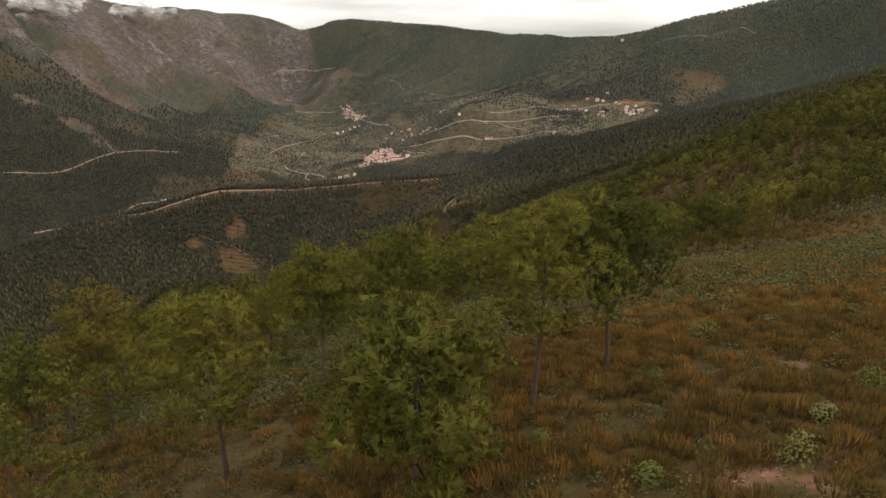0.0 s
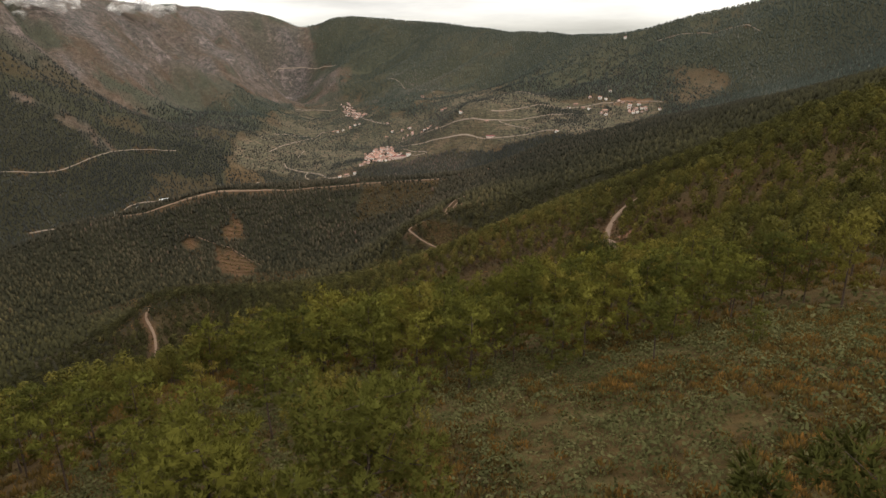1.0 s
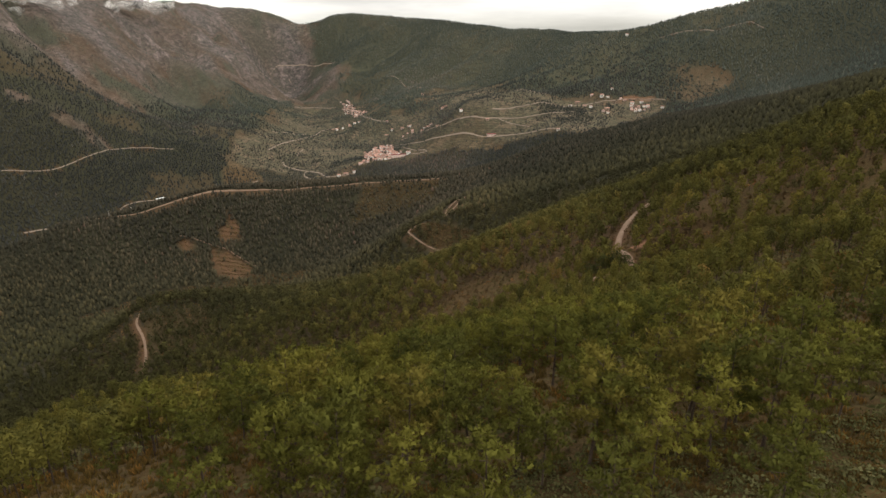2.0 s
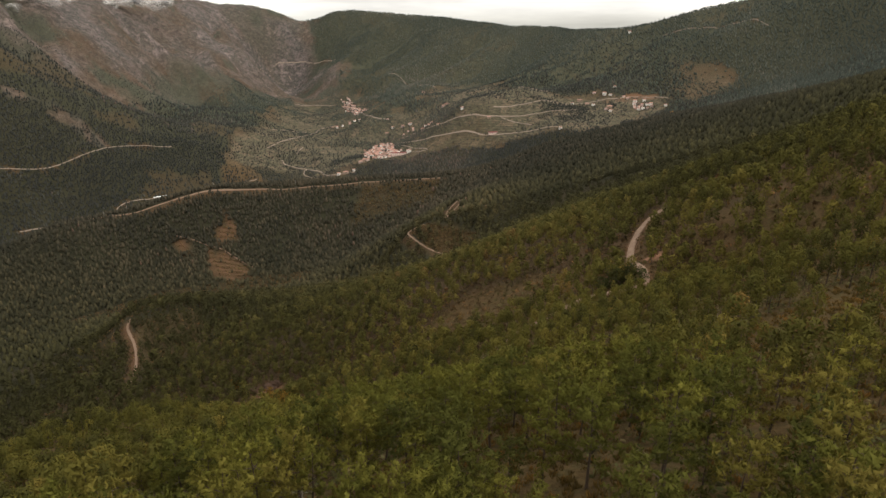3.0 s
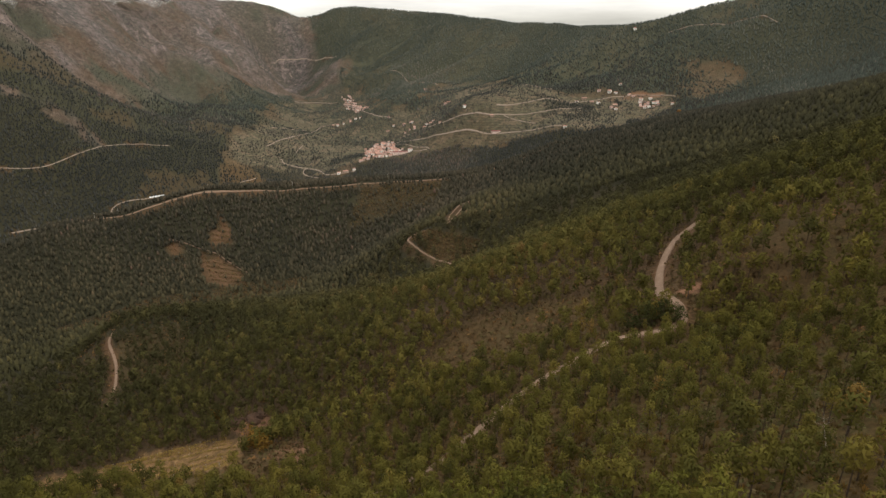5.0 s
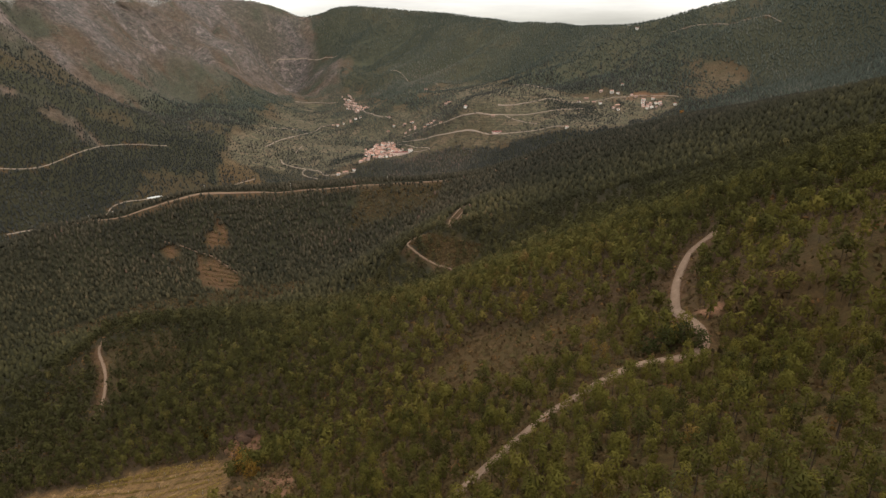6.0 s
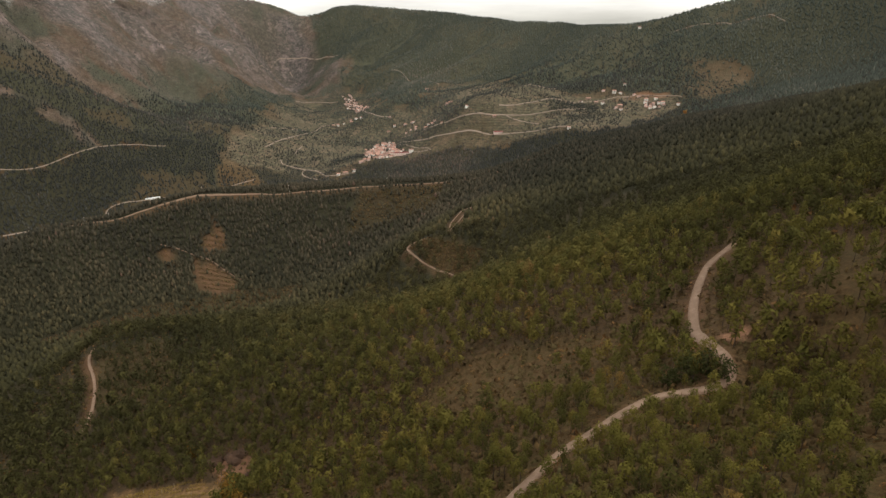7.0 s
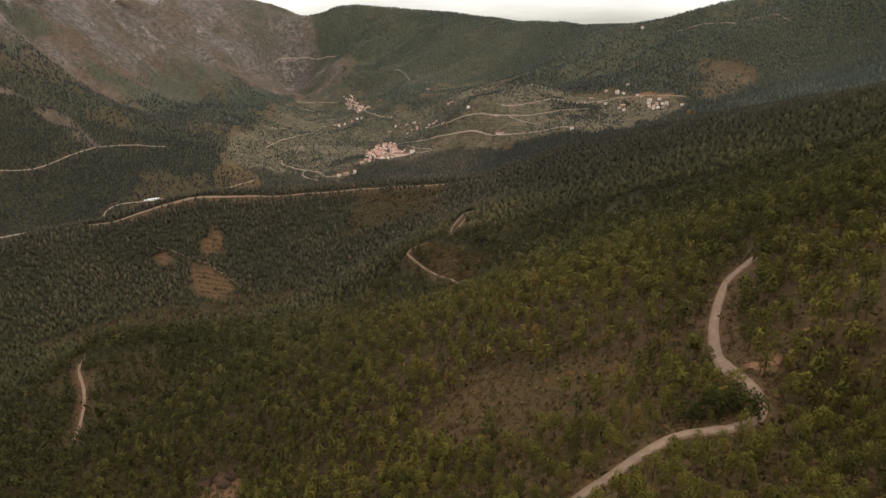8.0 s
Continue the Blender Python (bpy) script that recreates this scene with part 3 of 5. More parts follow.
# ---- mesh helpers ----
def mesh_of(name, verts, tris, mats, index=None, normals=None, **floats):
    """A mesh from arrays of corners and triangles, with float attributes for its corners."""
    me = bpy.data.meshes.new(name)
    verts, tris = np.asarray(verts, np.float32), np.asarray(tris, np.int32)
    me.vertices.add(len(verts)); me.vertices.foreach_set("co", verts.ravel())
    me.loops.add(tris.size); me.loops.foreach_set("vertex_index", tris.ravel())
    me.polygons.add(len(tris)); me.polygons.foreach_set("loop_start", np.arange(0, tris.size, tris.shape[1], dtype=np.int32))
    for mat in mats:
        me.materials.append(mat)
    if index is not None:
        me.polygons.foreach_set("material_index", np.asarray(index, np.int32))
    for key, values in floats.items():
        me.attributes.new(key, "FLOAT", "POINT").data.foreach_set("value", np.asarray(values, np.float32))
    me.update(calc_edges=True)
    if normals is not None:
        me.polygons.foreach_set("use_smooth", np.ones(len(tris), bool))
        me.normals_split_custom_set_from_vertices(np.asarray(normals, np.float32))
    return me


def strew(proto, places, scales, turns, tints):
    """Copies of a small shape (corners, triangles, material numbers, corner normals) at many places, joined as arrays."""
    v, f, mi, nv = proto if len(proto) == 4 else (*proto, None)
    c, s = np.cos(turns)[:, None], np.sin(turns)[:, None]
    x = (v[None, :, 0] * c - v[None, :, 1] * s) * scales[:, None] + places[:, 0:1]
    y = (v[None, :, 0] * s + v[None, :, 1] * c) * scales[:, None] + places[:, 1:2]
    z = v[None, :, 2] * scales[:, None] + places[:, 2:3]
    verts = np.stack([x, y, z], 2).reshape(-1, 3)
    tris = (f[None] + (np.arange(len(places)) * len(v))[:, None, None]).reshape(-1, 3)
    normals = None if nv is None else np.stack([nv[None, :, 0] * c - nv[None, :, 1] * s, nv[None, :, 0] * s + nv[None, :, 1] * c, nv[None, :, 2] + 0 * c], 2).reshape(-1, 3)
    return verts, tris, np.tile(mi, len(places)), np.repeat(tints, len(v)), normals


def joined(parts):
    starts = np.append(0, np.cumsum([len(p[0]) for p in parts]))
    normals = None if parts[0][4] is None else np.concatenate([p[4] for p in parts])
    return (np.concatenate([p[0] for p in parts]), np.concatenate([p[1] + n for p, n in zip(parts, starts)]),
            np.concatenate([p[2] for p in parts]), np.concatenate([p[3] for p in parts]), normals)


def unit(a):
    return a / np.maximum(np.linalg.norm(a, axis=1, keepdims=True), 1e-6)


def face_out(v, f, nv):
    """Turns triangles so that they face the way their corners do."""
    g = np.cross(v[f[:, 1]] - v[f[:, 0]], v[f[:, 2]] - v[f[:, 0]])
    flip = (g * nv[f].sum(1)).sum(1) < 0
    f[flip] = f[flip][:, ::-1]
    return f


def part(name, me, parent, label=""):
    ob = new(name, me)
    ob.parent = parent
    return tagged(ob, label=label) if label else ob


# ---- the ground: one sheet out to the skyline ----
turn = np.concatenate([np.arange(-50, 50, 0.42), np.arange(50, 310, 4.0)])
rings = np.append(1.2 * np.exp(np.arange(0, math.log(1100 / 1.2), 0.018)), 1110 * np.exp(np.arange(0, math.log(4900 / 1110), 0.011)))
R, A = np.meshgrid(rings, np.radians(turn), indexing="ij")
gx, gy = -6 + R * np.sin(A), -40 + R * np.cos(A)
gz = height(gx, gy)
nr, na = gx.shape
corner = np.arange(nr * na).reshape(nr, na)
nxt = np.roll(corner, -1, 1)
quads = np.stack([corner[:-1], nxt[:-1], nxt[1:], corner[1:]], 2).reshape(-1, 4)[:, ::-1]
zx = list(zones(gx.ravel(), gy.ravel(), gz.ravel()))
zx[0] = np.maximum(zx[0], 0.75 * np.clip((300 - gy.ravel()) / 80, 0, 1))      # heath litter under the near pines
# wood: tree cover, where litter and painted tree shade darken the ground
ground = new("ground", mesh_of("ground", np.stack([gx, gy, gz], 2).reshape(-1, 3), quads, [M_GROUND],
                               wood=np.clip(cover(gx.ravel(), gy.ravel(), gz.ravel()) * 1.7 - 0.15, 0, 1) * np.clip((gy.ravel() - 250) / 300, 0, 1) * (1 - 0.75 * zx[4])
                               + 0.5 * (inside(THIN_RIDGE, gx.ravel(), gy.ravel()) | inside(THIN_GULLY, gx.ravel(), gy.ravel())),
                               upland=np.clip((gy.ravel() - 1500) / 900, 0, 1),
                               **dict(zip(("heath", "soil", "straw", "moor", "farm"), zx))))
tagged(ground, "steep brown and green mountain valley sides", "ground", kind="structure")


# ---- roads ----
def smooth_line(line, step):
    p = np.array(line, float)
    for _ in range(2):
        q = np.empty((2 * len(p) - 2, 2)); q[0::2], q[1::2] = 0.75 * p[:-1] + 0.25 * p[1:], 0.25 * p[:-1] + 0.75 * p[1:]
        p = np.vstack([p[:1], q, p[-1:]])
    d = np.append(0, np.cumsum(np.hypot(*np.diff(p, axis=0).T)))
    s = np.arange(0, d[-1], step)
    return np.stack([np.interp(s, d, p[:, 0]), np.interp(s, d, p[:, 1])], 1)


def road_mesh(name, wide, line):
    far = math.hypot(*line[len(line) // 2])
    c = smooth_line(line, 1.5 if far < 700 else 8.0)
    t = np.gradient(c, axis=0); t /= np.hypot(t[:, 0], t[:, 1])[:, None]
    side = np.stack([-t[:, 1], t[:, 0]], 1)
    across = np.array([-0.62, -0.5, -0.3, -0.16, 0, 0.16, 0.3, 0.5, 0.62])
    rut = np.array([0, 0.1, 0.9, 0.1, 0, 0.1, 0.9, 0.1, 0])
    w = wide * (0.75 if far > 1300 else 1.0) * (1 + 0.12 * fractal(c[:, 0], c[:, 1], 14, 91, 2) + (0.45 * fractal(c[:, 0], c[:, 1], 90, 93, 2) if far > 700 else 0))
    if name == "road_3":      # broad scraped bend
        w = np.where(c[:, 0] > -520, w * (0.72 + 1.9 * np.exp(-((c[:, 0] + 385) / 62) ** 2)), w)
    x = c[:, 0:1] + side[:, 0:1] * across * w[:, None]
    y = c[:, 1:2] + side[:, 1:2] * across * w[:, None]
    edge = np.array([-1.2, 0, 0, 0, 0, 0, 0, 0, -1.2])
    mid = height(c[:, 0], c[:, 1])[:, None]
    own = height(x, y)
    lift = 0.5 + far * 0.0005
    z = np.maximum(own, mid * 0.6 + own * 0.4) + lift + edge * (lift + 0.3) + np.where(rut > 0.5, -0.06, 0)
    n, k = x.shape
    i = np.arange(n * k).reshape(n, k)
    q = np.stack([i[:-1, :-1], i[1:, :-1], i[1:, 1:], i[:-1, 1:]], 2).reshape(-1, 4)[:, ::-1]
    return mesh_of(name, np.stack([x, y, z], 2).reshape(-1, 3), q, [M_LANE if far > 1300 else M_ROAD], rut=np.tile(rut, n))


for name, (wide, line) in ROADS.items():
    text = "pale gravel lane between the villages" if math.hypot(*line[len(line) // 2]) > 1300 else "pale reddish dirt road cut into the hillside"
    tagged(new(name, road_mesh(name, wide, line)), text, "road", kind="structure")


# ---- pines ----
def tube(points, radii, sides):
    """A bent tapered limb as corners and triangles."""
    v, f = [], []
    for k, (p, r) in enumerate(zip(points, radii)):
        for s in range(sides):
            a = 2 * math.pi * s / sides
            v.append((p[0] + r * math.cos(a), p[1] + r * math.sin(a), p[2]))
        if k:
            o = (k - 1) * sides
            for s in range(sides):
                i, j = o + s, o + (s + 1) % sides
                f += [(i, j, j + sides), (i, j + sides, i + sides)]
    return v, f


def tuft(rng, c, out, blades, long, wide):
    """A spray of needles: thin triangles that fan out round a direction."""
    v, f = [], []
    for k in range(blades):
        d = Vector((rng.gauss(0, 1), rng.gauss(0, 1), rng.gauss(0, 1))).normalized() * 0.95 + out
        d.normalize()
        face = out + Vector((rng.gauss(0, 0.35), rng.gauss(0, 0.35), rng.gauss(0, 0.35)))      # sprays turn their flat side outwards
        side = d.cross(face).normalized() * wide * rng.uniform(0.7, 1.3) / 2
        tip = c + d * long * rng.uniform(0.7, 1.2)
        base = c - d * long * 0.25
        i = len(v)
        v += [base - side, base + side, tip]
        f.append((i, i + 1, i + 2))
    return v, f


def spray(rng, c, out, size):
    """One broad ragged triangle of packed needles that faces outwards."""
    face = out + Vector((rng.gauss(0, 0.3), rng.gauss(0, 0.3), rng.gauss(0, 0.3)))
    d = face.cross(Vector((rng.gauss(0, 1), rng.gauss(0, 1), rng.gauss(0, 1)))).normalized()
    side = d.cross(face).normalized()
    return [c - d * 0.5 * size - side * 0.36 * size * rng.uniform(0.7, 1.2), c - d * 0.5 * size * rng.uniform(0.6, 1.2) + side * 0.36 * size, c + d * size * rng.uniform(0.8, 1.2)], [(0, 1, 2)]


def pine_shape(seed, tall, spread, bare, tufts, blades, long, wide, sides=6, limbs=16, lean=0.03, inner=0):
    """Trunk with limbs, and crown, of one pine: two (corners, triangles). bare: share of the trunk below the crown."""
    rng = random.Random(seed)
    bend = rng.uniform(0, 6.3)
    steps = 7 if sides > 3 else 2
    spine = [Vector((math.cos(bend) * lean * tall * math.sin(2.4 * k / steps), math.sin(bend) * lean * tall * math.sin(1.9 * k / steps), tall * 0.97 * k / steps)) for k in range(steps + 1)]
    spine[0].z = -0.4
    tv, tf = tube(spine, [tall * 0.0145 * (1.25 if k == 0 else 1) * (1 - 0.88 * k / steps) for k in range(steps + 1)], sides)

    def on_spine(h):
        u = min(max(h / tall / 0.97, 0), 0.999) * steps
        k = int(u)
        return spine[k].lerp(spine[k + 1], u - k)
    tips = []
    for k in range(limbs):
        h = tall * (bare * 0.8 + (0.97 - bare * 0.8) * (k + rng.random()) / limbs)
        u = max(0, (h / tall - bare) / (1 - bare))
        reach = spread * (0.35 + 1.0 * math.sin(math.pi * min(1, 0.22 + 0.72 * u)) ** 0.9) * rng.uniform(0.65, 1.1) * (0.72 if u < 0.02 else 1)
        a = k * 2.4 + rng.uniform(-0.4, 0.4)
        start = on_spine(h)
        end = start + Vector((math.cos(a) * reach, math.sin(a) * reach, reach * rng.uniform(0.05, 0.55)))
        mid = start.lerp(end, 0.5) - Vector((0, 0, 0.08 * reach))
        if sides > 3:
            v, f = tube([start, mid, end], [tall * 0.0065, tall * 0.004, tall * 0.0015], 3)
            tf += [tuple(i + len(tv) for i in t) for t in f]; tv += v
        if h > tall * bare:
            tips.append((start, mid, end, reach))
    middle = Vector((0, 0, tall * (bare + 1) / 2))
    clumps = []
    for start, mid, end, reach in tips:      # two or three rounded clumps on each limb
        for w in ((1.0, 0.66, 0.36) if reach > 0.75 * spread else (1.0, 0.55)):
            c = (start.lerp(mid, w * 2) if w < 0.5 else mid.lerp(end, w * 2 - 1)) + Vector((rng.gauss(0, 0.12), rng.gauss(0, 0.12), rng.gauss(0.06, 0.08))) * reach
            clumps.append((c, spread * rng.uniform(0.22, 0.34)))
    clumps.append((on_spine(tall * 0.97), spread * 0.3))
    cv, cf, cn = [], [], []
    for c, r in clumps:      # packed inner needles of each clump
        for k in range(inner):
            d = Vector((rng.gauss(0, 1), rng.gauss(0, 1), rng.gauss(0.2, 1))).normalized()
            v, f = spray(rng, c + Vector((d.x, d.y, d.z * 0.7)) * r * rng.uniform(0.3, 0.6), d, r * rng.uniform(0.4, 0.6))
            cf += [tuple(i + len(cv) for i in t) for t in f]; cv += v
            cn += [d + (c - middle) / spread * 0.5 + Vector((0, 0, 0.2))] * 3
    for k in range(tufts):
        c, r = clumps[k % len(clumps)]
        d = Vector((rng.gauss(0, 1), rng.gauss(0, 1), rng.gauss(0.35, 1))).normalized()
        out = d * 0.85 + Vector((0, 0, 0.35))
        v, f = tuft(rng, c + Vector((d.x, d.y, d.z * 0.75)) * r * rng.uniform(0.7, 1.0), out, blades, long, wide)
        cf += [tuple(i + len(cv) for i in t) for t in f]; cv += v
        cn += [(p - c) / r + (p - middle) / spread * 0.45 + Vector((0, 0, 0.2)) for p in v]
    cv, cf, cn = np.array([tuple(p) for p in cv]), np.array(cf), unit(np.array([tuple(p) for p in cn]))
    return (np.array([tuple(p) for p in tv]), np.array(tf)), (cv, face_out(cv, cf, cn), cn)


def pine_thing(seed, **kw):
    """A pine standing by itself: an empty at its foot, trunk and crown."""
    (tv, tf), (cv, cf, cn) = pine_shape(seed, **kw)
    root = new("pine_tree")
    part("trunk", mesh_of("trunk", tv, tf, [M_BARK]), root, "grey-brown bent pine trunk")
    part("crown", mesh_of("crown", cv, cf, [M_NEEDLES], None, cn), root, "open crown of long green needles")
    return tagged(root, "young green maritime pine on the slope", "tree", "pines on the hillside")


def crown_proto(seed, tall, spread, bare, clumps, each):
    """A pine for the deeper wood: rounded clumps of sprays on an egg, taller than wide, on a thin trunk."""
    rng = random.Random(seed)
    tv, tf = tube([(0, 0, -1), (rng.uniform(-0.2, 0.2), rng.uniform(-0.2, 0.2), tall * 0.8)], [tall * 0.017, tall * 0.006], 3)
    deep, mid = tall * (1 - bare) / 2, tall * (1 + bare) / 2
    share = math.sqrt(7 / clumps)
    cv, cf, cn = [], [], []
    for k in range(clumps):
        u = 0.82 - 1.6 * k / (clumps - 1) + rng.uniform(-0.08, 0.08)
        a = k * 2.39996 + rng.uniform(-0.4, 0.4)
        q = Vector((math.cos(a) * math.sqrt(max(0, 1 - u * u)), math.sin(a) * math.sqrt(max(0, 1 - u * u)), u))
        m = spread * 0.62 * (1.05 - 0.3 * u) * rng.uniform(0.7, 1.15)
        c = Vector((q.x * m, q.y * m, mid + u * deep * 0.85))
        r = spread * rng.uniform(0.52, 0.72) * share * (0.8 if k == 0 else 1)
        for n in range(each):
            w = 1 - 1.7 * (n + 0.5) / each
            b = n * 2.39996 + rng.uniform(-0.4, 0.4)
            d = Vector((math.cos(b) * math.sqrt(1 - w * w), math.sin(b) * math.sqrt(1 - w * w), w))
            v, f = spray(rng, c + Vector((d.x, d.y, d.z * 1.05)) * r * rng.uniform(0.75, 1.05), d, r * rng.uniform(0.5, 0.9) * math.sqrt(13 / each))
            cf += [tuple(i + len(cv) for i in t) for t in f]; cv += v
            cn += [d * 0.8 + q * 0.7 + Vector((0, 0, 0.15))] * 3
    tv, tf, cv, cf, cn = np.array([tuple(p) for p in tv]), np.array(tf), np.array([tuple(p) for p in cv]), np.array(cf), unit(np.array([tuple(p) for p in cn]))
    return np.vstack([tv, cv]), np.vstack([tf, face_out(cv, cf, cn) + len(tv)]), np.append(np.ones(len(tf), int), np.zeros(len(cf), int)), np.vstack([unit(tv * np.array([1, 1, 0]) + 1e-4), cn])


CLOSE = [pine_thing(11, tall=9.5, spread=2.3, bare=0.38, tufts=2000, blades=10, long=0.27, wide=0.05, limbs=26),
         pine_thing(12, tall=9.0, spread=2.1, bare=0.46, tufts=2000, blades=10, long=0.27, wide=0.05, limbs=22, lean=0.05),
         pine_thing(13, tall=7.0, spread=2.3, bare=0.14, tufts=2600, blades=11, long=0.26, wide=0.05, limbs=30, inner=5)]
NEAR = [pine_thing(20 + k, tall=9.0, spread=1.9 + 0.12 * k, bare=(0.26, 0.34, 0.42, 0.18)[k], tufts=440, blades=8, long=0.34, wide=0.09, limbs=16, inner=10) for k in range(4)]
SLOPE = [pine_thing(30 + k, tall=9.0, spread=1.8 + 0.12 * k, bare=(0.24, 0.3, 0.38, 0.16)[k], tufts=240, blades=6, long=0.42, wide=0.145, limbs=14, inner=10) for k in range(4)]
DENSE_P = [crown_proto(50 + k, 9.0, 1.4 + 0.08 * k, 0.22 + 0.04 * k, 12, 14) for k in range(6)]
MID_P = [crown_proto(40 + k, 9.0, 1.5 + 0.09 * k, 0.2 + 0.03 * k, 8, 7) for k in range(6)]
FAR_P = [crown_proto(60 + k, 9.0, 1.85 + 0.1 * k, 0.16 + 0.03 * k, 5, 6) for k in range(6)]


def clump_proto(seed, tall, wide):
    """A rough eight-sided crown for woods far away."""
    rng = random.Random(seed)
    v = np.array([(0, 0, tall), (wide, 0, tall * 0.5), (0, wide, tall * 0.45), (-wide, 0, tall * 0.55), (0, -wide, tall * 0.5), (0, 0, -1)], float)
    v += np.array([[rng.uniform(-0.2, 0.2) * wide for _ in range(3)] for _ in v])
    v[1:5, 2] -= tall * 0.38
    f = np.array([(0, 1, 2), (0, 2, 3), (0, 3, 4), (0, 4, 1)])
    nv = unit(v[:5] / np.array([wide, wide, tall]) * np.array([1, 1, 0.8]) + np.array([0, 0, 0.25]))
    return v[:5], face_out(v[:5], f, nv), np.zeros(4, int), nv


DIST_P = [clump_proto(80 + k, 9.0, 2.9) for k in range(6)]

# the pines that stand apart at the start of the flight: x, y, height, which shape, turn
LONE = [(-3.7, 10.9, 9.8, 0), (0.8, 14.3, 9.3, 1), (-15.9, 22.3, 9.6, 1), (-9.1, 4.7, 7.9, 2), (-18.1, 9.9, 9.3, 0), (-34.4, 28.9, 10.2, 0), (-10.7, 24.5, 9.9, 0)]
LONE += [(-11.8, 29.4, 8.8, 0), (-23.2, 35.8, 7.3, 0), (-25.8, 21.1, 5.9, 0)]
EDGE = [(-37.1, 49.9, 8.5), (-33.5, 52.2, 6.7), (9.6, 49.5, 6.1), (19.2, 63.0, 7.7), (17.9, 50.6, 3.6), (-5.1, 54.5, 8.5), (-0.2, 61.1, 6.3), (-9.6, 56.4, 8.3),
        (-6.9, 60.1, 7.3), (2.0, 52.8, 6.8), (32.2, 74.8, 8.9), (35.3, 71.4, 7.5), (37.5, 68.1, 9.2), (34.7, 74.9, 7.9), (-15.0, 66.0, 5.1), (-27.4, 70.9, 6.3)]
EDGE += [(-1.0, 73.7, 7.0), (5.6, 55.8, 7.3), (-19.7, 74.1, 6.8), (-26.1, 45.7, 7.3), (-43.4, 32.1, 8.7), (-33.6, 50.5, 8.5), (-37.1, 45.5, 7.4), (-18.8, 51.4, 6.5),
         (-53.9, 56.6, 8.5), (-31.2, 68.7, 4.4), (-49.1, 59.7, 8.1), (-63.2, 74.2, 8.7), (-55, 40, 8.0), (-50, 15, 8.5), (-38, 8, 7.5), (26, 70, 7.5), (43, 78, 8.5)]
EDGE += [(-17, 44, 6.5), (-22, 50, 7.5), (-29, 41, 6.0), (-31, 58, 7.0), (-24, 60, 7.5), (-42, 40, 7.0), (-46, 48, 8.0), (-20, 38, 4.5), (-36, 34, 6.5), (-14, 58, 7.5), (-44, 60, 7.5), (-12, 47, 5.0),
         (14, 57, 5.5), (24, 66, 6.5), (29, 71, 6.0), (-4, 66, 7.0), (8, 64, 7.0), (-50, 28, 7.5)]
EDGE += [(-22, 14, 3.4), (-28, 18, 5.2), (-21, 20, 3.0), (-33, 22, 6.0), (-27, 28, 6.2), (-39, 27, 7.0), (-15, 15, 2.4), (-30, 12, 5.4), (-24, 8, 4.2), (-20, 29, 4.0)]
placed = set()


def plant(shape, m):
    """Sets the first tree of a shape in place, or a copy of it."""
    if shape.as_pointer() in placed:
        return copy_thing(shape, m @ Matrix.Scale(1 / shape.scale[0], 4))
    placed.add(shape.as_pointer())
    shape.matrix_basis = m


for x, y, tall, kind in LONE:
    plant(CLOSE[kind], pose(x, y, float(height(x, y)), 0, 0, 53 * x) @ Matrix.Scale(tall / (9.5, 9.0, 7.0)[kind], 4))
for k, (x, y, tall) in enumerate(EDGE):
    plant(NEAR[(k * 7) % 4 if tall > 5 else 3], pose(x, y, float(height(x, y)), 0, 0, 71 * k) @ Matrix.Scale(tall / 9.0, 4))

rs = np.random.RandomState(4)


def stand(near, far, step, sector):
    """Places for pines on a jittered grid between two distances from the flight line, inside a sector to the north."""
    n = int(far / step) + 2
    ix, iy = np.meshgrid(np.arange(-n, n + 1), np.arange(-30, n + 40))
    x = (ix.ravel() + rs.uniform(-0.48, 0.48, ix.size)) * step - 6
    y = (iy.ravel() + rs.uniform(-0.48, 0.48, ix.size)) * step
    d = np.hypot(x + 6, y - np.clip(y, -14, 127))
    keep = (d >= near) & (d < far) & (np.abs(np.degrees(np.arctan2(x + 6, y + 60))) < sector)
    x, y = x[keep], y[keep]
    z = height(x, y)
    keep = rs.uniform(0, 1, len(x)) < cover(x, y, z)
    return x[keep], y[keep], z[keep]


def tints(x, y, dark=0.0):
    # tints get darker by place, towards the west and the east slope
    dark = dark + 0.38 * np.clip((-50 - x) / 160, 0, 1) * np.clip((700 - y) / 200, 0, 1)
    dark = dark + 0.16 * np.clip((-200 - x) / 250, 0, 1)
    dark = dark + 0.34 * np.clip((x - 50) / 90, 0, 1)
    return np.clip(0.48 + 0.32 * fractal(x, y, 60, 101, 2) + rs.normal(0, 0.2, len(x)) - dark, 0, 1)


x, y, z = stand(0, 360, 3.9, 46)
free = (y > np.interp(x, [-45, -39, -25, -12, 10, 20, 37, 60], [60, 77, 69, 57, 56, 64, 72, 80])) | ((x < -42) & (y > 0))
for px, py, *_ in LONE + EDGE:
    free &= np.hypot(x - px, y - py) > 3
x, y, z = x[free], y[free], z[free]
order = np.argsort(np.hypot(x + 6, y - np.clip(y, -14, 127)) + 0.25 * np.abs(y - 60) + 0.15 * np.abs(x))
own, rest = order[:240], order[240:]
for n, i in enumerate(own):
    shape = NEAR[rs.randint(4)] if n < 70 else SLOPE[rs.randint(4)]
    plant(shape, pose(x[i], y[i], z[i], rs.normal(0, 2), rs.normal(0, 2), rs.uniform(0, 360)) @ Matrix.Scale(rs.choice([0.65, 0.85, 0.95, 1.0, 1.1]) * rs.uniform(0.94, 1.06), 4))
away = np.hypot(x + 6, y - np.clip(y, -14, 127))
